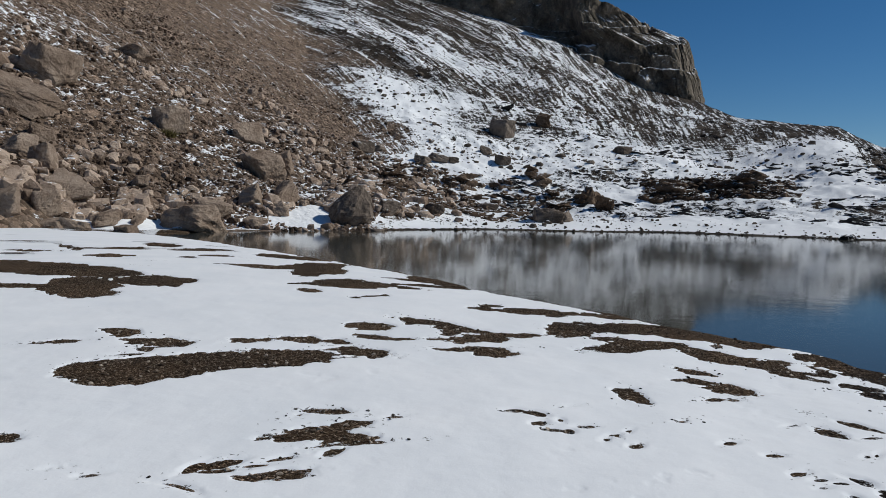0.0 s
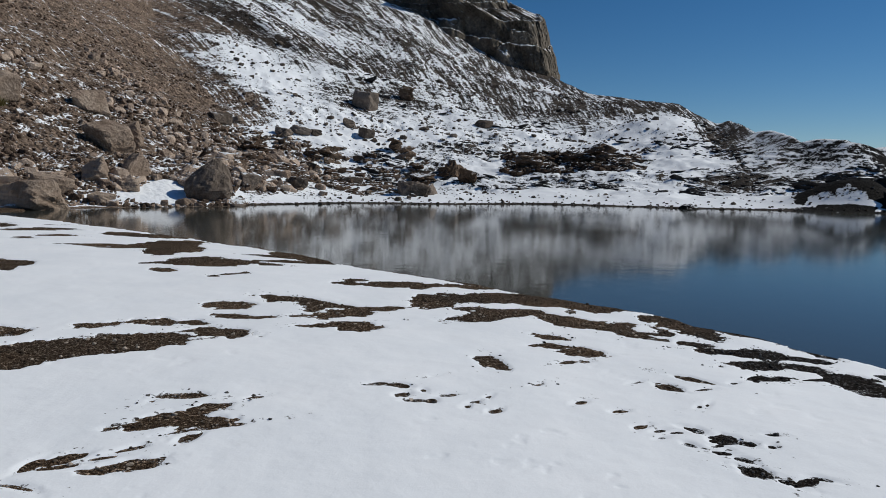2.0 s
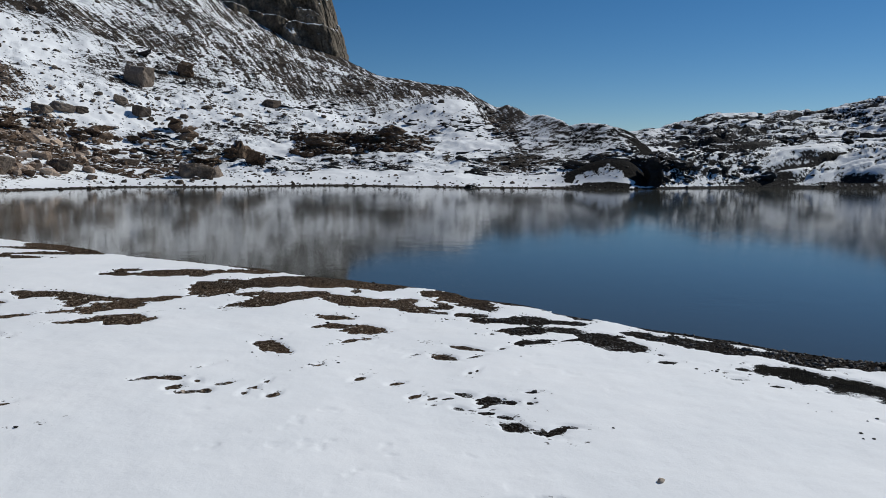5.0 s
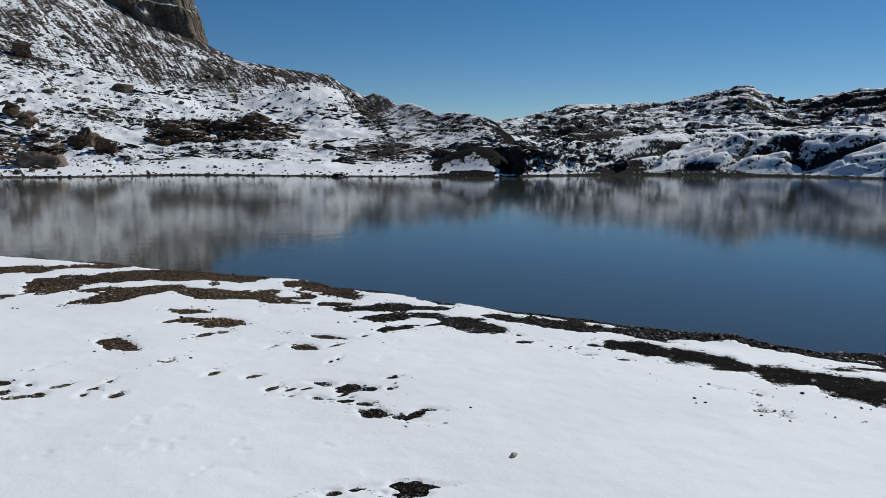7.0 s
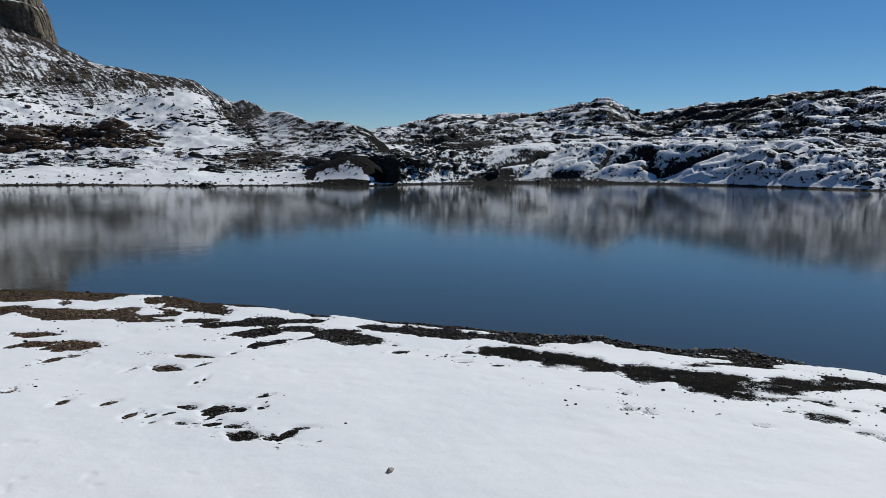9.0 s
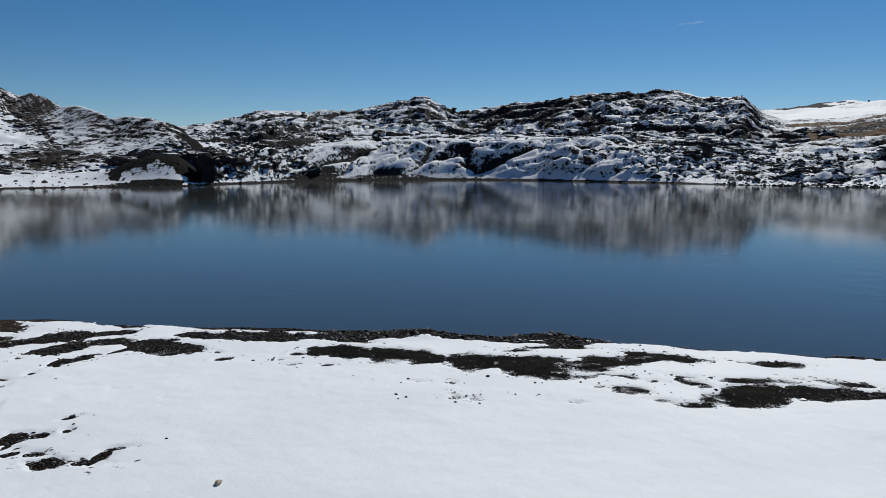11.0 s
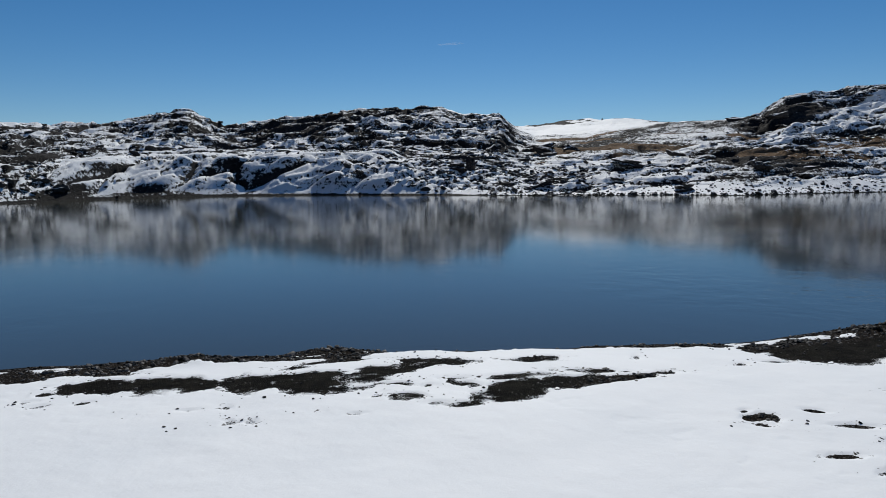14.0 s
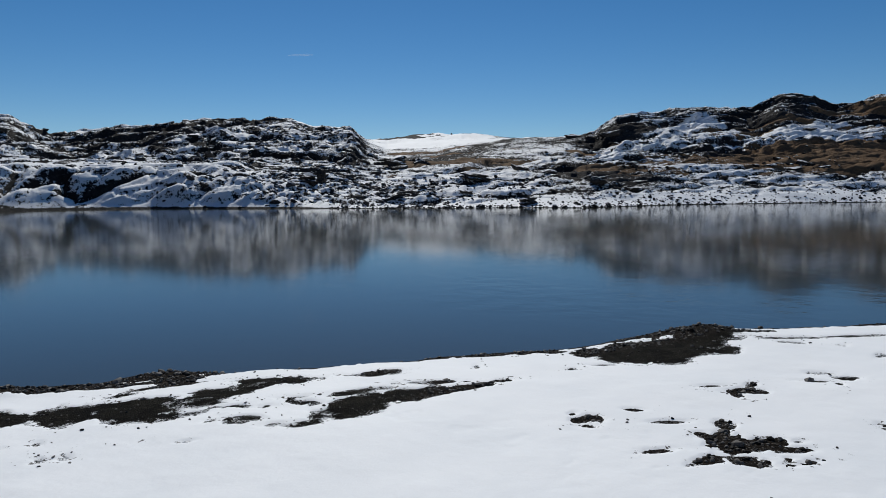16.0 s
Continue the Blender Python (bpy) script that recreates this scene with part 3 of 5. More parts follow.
def snow_material():
    """Old snow, with grit melting through near the bare patches."""
    m, nt, b = material("snow")
    v = coords(nt)
    big, fine = noise_tex(nt, v, 0.9, 5), noise_tex(nt, v, 45, 5, 0.7)
    white = ramp(nt, big, [(0.3, (0.82, 0.845, 0.87)), (0.7, (0.89, 0.905, 0.92))])
    grit = math_node(nt, "ADD", noise_tex(nt, v, 16, 5, 0.65), math_node(nt, "MULTIPLY", attribute(nt, "bare"), 1.1))
    grit = math_node(nt, "ADD", grit, math_node(nt, "MULTIPLY", noise_tex(nt, v, 1.2, 2), 0.25))
    nt.links.new(mix(nt, step_node(nt, grit, 0.70, 0.77), white, (0.03, 0.023, 0.017)), b.inputs["Base Color"])
    b.inputs["Roughness"].default_value = 0.7
    b.inputs["Specular IOR Level"].default_value = 0.12
    h = math_node(nt, "ADD", math_node(nt, "MULTIPLY", fine, 0.5), noise_tex(nt, v, 9, 4))
    h = math_node(nt, "ADD", h, math_node(nt, "MULTIPLY", noise_tex(nt, v, 3.2, 3, 0.55), 1.6))
    bump(nt, b, h, 0.30, 0.010)
    return m


def gravel_material():
    """Wet dark gravel; thin snow dust lies on it towards the edge of each bare patch."""
    m, nt, b = material("gravel")
    v = coords(nt)
    vor = node(nt, "ShaderNodeTexVoronoi", Scale=75.0, Randomness=1.0)
    nt.links.new(v, vor.inputs["Vector"])
    sep = nt.nodes.new("ShaderNodeSeparateColor")
    nt.links.new(vor.outputs["Color"], sep.inputs["Color"])
    stone = ramp(nt, sep.outputs[0], [(0.0, (0.018, 0.0135, 0.0095)), (0.55, (0.052, 0.039, 0.028)), (0.86, (0.105, 0.081, 0.061)), (1.0, (0.36, 0.31, 0.26))])
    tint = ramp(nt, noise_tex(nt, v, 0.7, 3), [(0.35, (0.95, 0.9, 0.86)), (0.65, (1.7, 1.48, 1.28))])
    # darker tint for damp stones and for the backlit look towards the sun
    tint = mix(nt, attribute(nt, "wet_shaded"), tint, (0.36, 0.38, 0.42))
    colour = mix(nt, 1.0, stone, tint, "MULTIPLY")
    sand = ramp(nt, noise_tex(nt, v, 70, 3, 0.8), [(0.42, (0.005, 0.0047, 0.004)), (0.6, (0.017, 0.0158, 0.013)), (0.72, (0.10, 0.095, 0.085))])
    sand = mix(nt, 1.0, sand, ramp(nt, noise_tex(nt, v, 4.5, 4, 0.65), [(0.38, (0.55, 0.55, 0.55)), (0.62, (1.7, 1.65, 1.55))]), "MULTIPLY")
    colour = mix(nt, attribute(nt, "sand"), colour, sand)
    dust = math_node(nt, "ADD", math_node(nt, "ADD", math_node(nt, "MULTIPLY", noise_tex(nt, v, 45, 4, 0.8), 0.6), math_node(nt, "MULTIPLY", noise_tex(nt, v, 5, 4, 0.6), 0.5)), math_node(nt, "MULTIPLY", attribute(nt, "bare"), math_node(nt, "SUBTRACT", math_node(nt, "MULTIPLY", attribute(nt, "sand"), 0.5), 1.8)))
    dust = math_node(nt, "ADD", dust, math_node(nt, "MULTIPLY", attribute(nt, "sand"), 0.08))
    cover = step_node(nt, dust, 0.60, 0.64)
    nt.links.new(mix(nt, cover, colour, SNOW), b.inputs["Base Color"])
    b.inputs["Roughness"].default_value = 0.9
    b.inputs["Specular IOR Level"].default_value = 0.02
    h = math_node(nt, "SUBTRACT", 1.0, vor.outputs["Distance"])
    bump(nt, b, h, 1.0, 0.02)
    return m


def attribute(nt, name):
    n = nt.nodes.new("ShaderNodeAttribute")
    n.attribute_name = name
    return n.outputs["Fac"]


def rock_material(name, dark, mid, light, size=1.0, snow=0.0, rough=0.9, relief=0.25, vary=0.14):
    """Rock with two scales of colour, cracks, and snow caught on its upper faces."""
    m, nt, b = material(name)
    v = nt.nodes.new("ShaderNodeNewGeometry").outputs["Position"]
    info = nt.nodes.new("ShaderNodeObjectInfo")
    island = nt.nodes.new("ShaderNodeNewGeometry").outputs["Random Per Island"]
    big = noise_tex(nt, v, 0.35 / size, 5, 0.6)
    fine = noise_tex(nt, v, 2.6 / size, 6, 0.7)
    mixv = math_node(nt, "ADD", math_node(nt, "MULTIPLY", big, 0.55), math_node(nt, "MULTIPLY", fine, 0.45))
    mixv = math_node(nt, "ADD", mixv, math_node(nt, "MULTIPLY", math_node(nt, "SUBTRACT", math_node(nt, "ADD", info.outputs["Random"], island), 1.0), vary))
    colour = ramp(nt, mixv, [(0.34, dark), (0.5, mid), (0.66, light)])
    h = math_node(nt, "ADD", fine, math_node(nt, "MULTIPLY", noise_tex(nt, v, 9 / size, 4, 0.7), 0.35))
    if snow > 0:
        geo = nt.nodes.new("ShaderNodeNewGeometry")
        sep = nt.nodes.new("ShaderNodeSeparateXYZ")
        nt.links.new(geo.outputs["Normal"], sep.inputs["Vector"])
        lie = math_node(nt, "ADD", math_node(nt, "ADD", sep.outputs["Z"], math_node(nt, "MULTIPLY", math_node(nt, "SUBTRACT", big, 0.5), 1.4)),
                        math_node(nt, "MULTIPLY", math_node(nt, "SUBTRACT", fine, 0.5), 1.6))
        cover = step_node(nt, lie, 1.12 - snow, 1.2 - snow)
        colour = mix(nt, cover, colour, SNOW)
    nt.links.new(colour, b.inputs["Base Color"])
    b.inputs["Roughness"].default_value = rough
    b.inputs["Specular IOR Level"].default_value = 0.05
    bump(nt, b, h, 0.8, relief)
    return m


def slope_material(name, rock, scree, grass, snow_face, strata, mid_amp, fine_amp, level):
    """Hillside: rock, loose scree, and dry grass or near-black rock, with snow where it lies. The mesh carries how much
    of each there is.
    """
    m, nt, b = material(name)
    v = coords(nt)
    big, mid = noise_tex(nt, v, 0.16, 5, 0.6), noise_tex(nt, v, 0.9, 5, 0.65)
    fine = noise_tex(nt, v, 3.5, 5, 0.7)
    two = math_node(nt, "ADD", math_node(nt, "MULTIPLY", big, 0.5), math_node(nt, "MULTIPLY", fine, 0.5))
    colour = ramp(nt, two, [(0.36, rock[0]), (0.5, rock[1]), (0.64, rock[2])])
    loose = ramp(nt, math_node(nt, "ADD", math_node(nt, "MULTIPLY", mid, 0.5), math_node(nt, "MULTIPLY", fine, 0.5)),
                 [(0.36, scree[0]), (0.5, scree[1]), (0.66, scree[2])])
    debris = node(nt, "ShaderNodeTexVoronoi", Scale=2.6, Randomness=1.0)
    nt.links.new(v, debris.inputs["Vector"])
    tone = nt.nodes.new("ShaderNodeSeparateColor")
    nt.links.new(debris.outputs["Color"], tone.inputs["Color"])
    loose = mix(nt, 1.0, loose, ramp(nt, tone.outputs[0], [(0.0, (0.5, 0.48, 0.46)), (0.6, (1.0, 1.0, 1.0)), (1.0, (1.55, 1.5, 1.45))]), "MULTIPLY")
    colour = mix(nt, attribute(nt, "scree"), colour, loose)
    grass_or_dark = ramp(nt, two, [(0.38, grass[0]), (0.62, grass[1])])
    colour = mix(nt, step_node(nt, math_node(nt, "ADD", attribute(nt, "grass"), math_node(nt, "MULTIPLY", mid, 0.6)), 0.62, 0.85), colour, grass_or_dark)
    geo = nt.nodes.new("ShaderNodeNewGeometry")
    sep = nt.nodes.new("ShaderNodeSeparateXYZ")
    nt.links.new(geo.outputs["Normal"], sep.inputs["Vector"])
    lie = math_node(nt, "ADD", attribute(nt, "snow"), math_node(nt, "MULTIPLY", math_node(nt, "SUBTRACT", sep.outputs["Z"], level), snow_face))
    lie = math_node(nt, "ADD", lie, math_node(nt, "MULTIPLY", math_node(nt, "SUBTRACT", mid, 0.5), mid_amp))
    lie = math_node(nt, "ADD", lie, math_node(nt, "MULTIPLY", math_node(nt, "SUBTRACT", fine, 0.5), fine_amp))
    dusting = noise_tex(nt, v, 11.0, 3, 0.7)
    lie = math_node(nt, "ADD", lie, math_node(nt, "MULTIPLY", math_node(nt, "SUBTRACT", dusting, 0.5), 0.22 * fine_amp))
    lines = nt.nodes.new("ShaderNodeCombineXYZ")
    nt.links.new(math_node(nt, "MULTIPLY", attribute(nt, "across"), 1.4), lines.inputs["X"])
    nt.links.new(math_node(nt, "MULTIPLY", attribute(nt, "outward"), 0.06), lines.inputs["Y"])
    streak = math_node(nt, "MULTIPLY", math_node(nt, "SUBTRACT", noise_tex(nt, lines.outputs["Vector"], 1.0, 5, 0.65), 0.5), 2.4)
    lie = math_node(nt, "ADD", lie, math_node(nt, "MULTIPLY", streak, attribute(nt, "streak")))
    layers = noise_tex(nt, coords(nt, (0.22, 0.22, 2.4)), 1.0, 4, 0.6)
    lie = math_node(nt, "ADD", lie, math_node(nt, "MULTIPLY", math_node(nt, "SUBTRACT", layers, 0.5), strata))
    cover = step_node(nt, lie, 0.45, 0.53)
    nt.links.new(mix(nt, cover, colour, SNOW), b.inputs["Base Color"])
    nt.links.new(math_node(nt, "SUBTRACT", 0.85, math_node(nt, "MULTIPLY", cover, 0.15)), b.inputs["Roughness"])
    nt.links.new(math_node(nt, "ADD", 0.05, math_node(nt, "MULTIPLY", cover, 0.05)), b.inputs["Specular IOR Level"])
    h = math_node(nt, "ADD", math_node(nt, "MULTIPLY", mid, 0.6), fine)
    h = math_node(nt, "SUBTRACT", h, math_node(nt, "MULTIPLY", debris.outputs["Distance"], math_node(nt, "MULTIPLY", attribute(nt, "scree"), 1.1)))
    h = math_node(nt, "MULTIPLY", h, math_node(nt, "SUBTRACT", 1.0, math_node(nt, "MULTIPLY", cover, 0.85)))
    bump(nt, b, h, 0.9, 0.35)
    return m


def water_material():
    m, nt, b = material("lake_water")
    b.inputs["Base Color"].default_value = (0.044, 0.046, 0.038, 1)
    b.inputs["Roughness"].default_value = 0.08
    b.inputs["IOR"].default_value = 1.31
    v = coords(nt)
    calm = step_node(nt, noise_tex(nt, v, 0.05, 3), 0.4, 0.62)
    h = math_node(nt, "ADD", noise_tex(nt, v, 1.6, 3, 0.5), math_node(nt, "MULTIPLY", noise_tex(nt, v, 6.0, 2, 0.5), 0.3))
    bp = bump(nt, b, h, 0.05, 0.05)
    nt.links.new(math_node(nt, "ADD", math_node(nt, "MULTIPLY", step_node(nt, noise_tex(nt, v, 0.11, 3, 0.6), 0.56, 0.66), 0.10), math_node(nt, "ADD", 0.02, math_node(nt, "MULTIPLY", calm, 0.03))), bp.inputs["Strength"])
    return m


M_SNOW, M_GRAVEL, M_WATER = snow_material(), gravel_material(), water_material()
# third colour pair here is no grass: near-black rock, darkened for its shaded side
M_MOUNTAIN = slope_material("mountainside", ((0.018, 0.015, 0.012), (0.05, 0.041, 0.034), (0.125, 0.103, 0.084)),
                            ((0.084, 0.062, 0.047), (0.205, 0.152, 0.116), (0.385, 0.298, 0.232)),
                            ((0.006, 0.0056, 0.0053), (0.016, 0.0145, 0.0138)), 1.6, 0.3, 1.5, 1.4, 0.91)
M_RIDGE = slope_material("ridge_rock", ((0.011, 0.0108, 0.0113), (0.026, 0.025, 0.0256), (0.064, 0.06, 0.059)),
                         ((0.06, 0.05, 0.045), (0.1, 0.085, 0.075), (0.18, 0.16, 0.14)),
                         ((0.10, 0.064, 0.038), (0.24, 0.155, 0.092)), 1.0, 0.9, 1.2, 2.0, 0.86)
M_TUFT = rock_material("dry_grass", (0.09, 0.075, 0.028), (0.16, 0.135, 0.055), (0.24, 0.2, 0.09), 0.3, 0.0, relief=0.02)
M_SCREE_ROCK = rock_material("scree_rock", (0.115, 0.083, 0.061), (0.285, 0.212, 0.16), (0.47, 0.37, 0.29), 0.5, 0.0, relief=0.45)
M_RUBBLE = rock_material("scree_rubble", (0.085, 0.06, 0.045), (0.26, 0.19, 0.143), (0.52, 0.405, 0.318), 0.8, 0.12, relief=0.3, vary=0.32)
M_SNOWY_ROCK = rock_material("snowy_rock", (0.04, 0.032, 0.026), (0.11, 0.087, 0.07), (0.24, 0.195, 0.16), 0.8, 0.12)
M_BROWN_ROCK = rock_material("brown_rock", (0.034, 0.024, 0.018), (0.095, 0.064, 0.045), (0.20, 0.145, 0.105), 0.7, 0.17)
M_DARK_ROCK = rock_material("dark_rock", (0.018, 0.017, 0.0165), (0.045, 0.042, 0.041), (0.09, 0.083, 0.077), 0.8, 0.26)
M_CLIFF = rock_material("cliff_rock", (0.06, 0.052, 0.042), (0.18, 0.152, 0.12), (0.38, 0.315, 0.25), 2.0, 0.36, relief=1.2)
# darker copy of the pebble: wetness and backlit shade both in its colour
M_WET_SHADED_PEBBLE = rock_material("wet_shaded_pebble", (0.011, 0.0105, 0.010), (0.027, 0.025, 0.023), (0.15, 0.14, 0.13), 0.05, 0.0, 0.55, 0.004, 0.44)
M_PEBBLE = rock_material("pebble", (0.048, 0.036, 0.026), (0.11, 0.084, 0.062), (0.42, 0.355, 0.29), 0.05, 0.0, 0.7, 0.004, 0.44)


# ---- meshes ----
def grid_mesh(name, x, y, z, keep=None, layers=None):
    """A sheet of quads over a grid of points."""
    n, k = x.shape
    co = np.stack([x, y, z], -1).reshape(-1, 3).astype(np.float32)
    i = np.arange(n * k).reshape(n, k)
    quads = np.stack([i[:-1, :-1], i[:-1, 1:], i[1:, 1:], i[1:, :-1]], -1)
    quads = quads[keep] if keep is not None else quads.reshape(-1, 4)
    used = np.zeros(n * k, bool)
    used[quads.ravel()] = True
    index = np.cumsum(used) - 1
    co, quads = co[used], index[quads]
    me = bpy.data.meshes.new(name)
    me.vertices.add(len(co))
    me.vertices.foreach_set("co", co.ravel())
    me.loops.add(quads.size)
    me.loops.foreach_set("vertex_index", quads.ravel().astype(np.int32))
    me.polygons.add(len(quads))
    me.polygons.foreach_set("loop_start", np.arange(0, quads.size, 4, dtype=np.int32))
    me.polygons.foreach_set("use_smooth", np.ones(len(quads), bool))
    for key, values in (layers or {}).items():
        at = me.attributes.new(key, "FLOAT", "POINT")
        at.data.foreach_set("value", values.reshape(-1)[used].astype(np.float32))
    me.update()
    return me


def part(name, me, material, parent=None, label="", at=None):
    """Links a mesh as one object, under a thing or by itself."""
    if isinstance(me, bmesh.types.BMesh):
        bm, me = me, bpy.data.meshes.new(name)
        bm.to_mesh(me)
        bm.free()
    if material and not me.materials:
        me.materials.append(material)
    ob = new(name, me)
    if at is not None:
        ob.matrix_basis = at
    ob.parent = parent
    if label:
        ob["label"] = label
    return ob


def around(view_step, back_step, lo, hi):
    """Azimuths all round, close together on the lake side."""
    return np.concatenate([np.arange(lo, hi, view_step), np.arange(hi, lo + 360 + back_step * 0.01, back_step)])


# ---- ground, snow and water ----
def build_ground():
    down = np.concatenate([np.linspace(60, 31, 8)[:-1], np.linspace(31, 2.2, 160)])
    r = np.concatenate([[0.02], 1.7 / np.tan(np.radians(down)), np.geomspace(48, 4800, 30)])
    a = around(0.5, 3.0, -42, 132)
    a[-1] = -42 + 360
    A, R = np.meshgrid(a, r, indexing="ij")
    x, y = polar(A, R)
    z = beach_height(x, y)
    z = np.where(R > 46, np.minimum(z, -0.6), z)
    behind = (A > 150) & (A < 310)
    z = np.where(behind & (R > 46), 0.45 + 0 * z, z)
    # darkening mask by azimuth, on the sunward side where gravel is seen backlit
    me = grid_mesh("ground", x, y, z, None, {"bare": np.clip(bare_depth(x, y), -0.5, 0.5), "sand": sandy(x, y), "wet_shaded": smooth(A + 5 * fbm(x, y, 1.5, 2, 181), 30, 36)})
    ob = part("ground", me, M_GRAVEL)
    return tagged(ob, "dark brown wet gravel beach running down to the lake", "ground", kind="structure")


def build_snow():
    down = np.concatenate([np.linspace(60, 31, 8)[:-1], np.linspace(31, 2.2, 360)])
    r = np.concatenate([[0.02], 1.7 / np.tan(np.radians(down)), np.geomspace(47, 400, 10)])
    a = around(0.17, 3.0, -42, 132)
    a[-1] = -42 + 360
    A, R = np.meshgrid(a, r, indexing="ij")
    x, y = polar(A, R)
    base = beach_height(x, y)
    z = base + snow_depth(x, y)
    z = np.where(R > 46, base + 0.04, z)
    low = np.minimum(np.minimum(z[:-1, :-1], z[1:, :-1]), np.minimum(z[:-1, 1:], z[1:, 1:]))
    keep = (low > -0.12) & ~((R[:-1, :-1] > 46) & ~((A[:-1, :-1] > 150) & (A[:-1, :-1] < 310)))
    ob = part("snow_cover", grid_mesh("snow_cover", x, y, z, keep, {"bare": np.clip(bare_depth(x, y), -0.5, 0.5)}), M_SNOW)
    return tagged(ob, "thin melting snow with dimples, lying on the gravel beach", "snow", kind="structure")


def build_water():
    a = np.arange(-30, 146.5, 2.0)
    r = np.concatenate([np.linspace(3, 30, 12), np.linspace(32, 125, 12)])
    A, R = np.meshgrid(a, r, indexing="ij")
    x, y = polar(A, R)
    ob = part("water", grid_mesh("water", x, y, 0 * x), M_WATER)
    return tagged(ob, "calm dark blue lake mirroring the hills", "lake water", kind="structure")


ground = build_ground()
snow_cover = build_snow()
water = build_water()


# ---- hills ----
def build_mountainside():
    a = np.concatenate([np.arange(-110, -34, 1.0), np.arange(-34, 47, 0.13), [48, 50]])
    r = np.concatenate([np.linspace(38, 110, 200), np.geomspace(110.6, 275, 120), np.geomspace(290, 420, 5)])
    A, R = np.meshgrid(a, r, indexing="ij")
    x, y = polar(A, R)
    z, scree = mountain(A, R)
    rs = far_shore(A)
    top = np.interp(A, TOP_AZ, TOP_R)
    fall = 0.55 * fbm(fall_lines(A, R), R * 0.05, 3.2, 4, 50) + 0.6 * fbm(fall_lines(A, R), R * 0.06, 1.3, 3, 52)
    patchy = fbm(x, y * 1.3, 24, 4, 54) + 0.35 * fbm(x, y * 1.5, 6, 3, 56)
    snow = 0.74 + 0.34 * patchy
    dark_top = smooth(A, 17, 21) * smooth(-A, -35.5, -30) * smooth(R, top - 48, top - 24)
    high = np.maximum(smooth(R, 105, 150), dark_top)
    snow = snow * (1 - high) + high * (0.43 + 0.28 * fall + 0.24 * patchy)
    snow = snow - 0.20 * dark_top
    bench = smooth(A, 1, 7) * smooth(-A, -46, -36) * smooth(-R, -rs - 17, -rs - 9)
    snow = snow + 0.32 * bench - 0.26 * smooth(A, 29, 33) * smooth(R, rs + 15, rs + 22)
    snow = snow - 0.28 * smooth(A, 14.5, 16.5) * smooth(-A, -26.5, -24.5) * smooth(R, 80, 84) * smooth(-R, -104, -96)
    kx, ky = polar(27.2, 121)
    snow = snow + 0.3 * np.exp(-((x - kx) ** 2 + (y - ky) ** 2) / 80)
    snow = snow * (1 - scree) + scree * (0.13 + 0.33 * smooth(-R, -100, -75) + 0.42 * smooth(fall, 0.35, 0.9) * smooth(R, 70, 110) + 0.12 * patchy)
    strip = smooth(R, rs + 0.6, rs + 1.4) * smooth(-R, -rs - 6.5, -rs - 3.5) * smooth(-A, 3, 8) * smooth(A, -29, -26)
    snow = snow + strip * (0.6 + 0.3 * fbm(x, y, 3, 3, 58))
    snow = np.where(R < rs + 1.2, 0.05, snow)
    hx, hy = polar(40.2, 61.2)
    side, deep = (x - hx) * 0.76 - (y - hy) * 0.65, (x - hx) * 0.65 + (y - hy) * 0.76
    edge = 0.4 * fbm(x, y, 1.5, 3, 59)
    face = smooth(-deep + edge - 0.14 * (side + 0.2) ** 2, 1.15, 1.45) * smooth(side + edge, -2.6, -2.2) * smooth(-side + edge, -1.9, -1.5)
    on_hump = smooth(side + edge, -3.6, -3.0) * smooth(-side, -4.3, -3.8) * smooth(-np.abs(deep + 0.85 + edge), -2.1, -1.8)
    snow = snow * (1 - on_hump) + on_hump * (0.85 * face - 0.05)
    snow = snow + 1.1 * np.exp(-((x + 8.9) ** 2 / 3.6 + (y - 49.2) ** 2 / 9.0))          # drift beside the pointed boulder
    keep = (R[:-1, :-1] > rs[:-1, :-1] - 3)
    # "grass" here blends in near-black rock, shade included, beyond azimuth 34
    me = grid_mesh("mountainside", x, y, z, keep, {"across": fall_lines(A, R), "outward": R, "snow": snow, "scree": scree, "grass": 0.7 * smooth(A + fbm(x, y, 6, 3, 57), 34, 38), "streak": np.maximum(high * (1.1 + 0.5 * dark_top), 1.15 * scree * smooth(R, 60, 95))})
    ob = part("mountainside", me, M_MOUNTAIN)
    return tagged(ob, "steep brown scree slope and snow-streaked rocky mountainside above the lake", "mountainside", kind="structure")


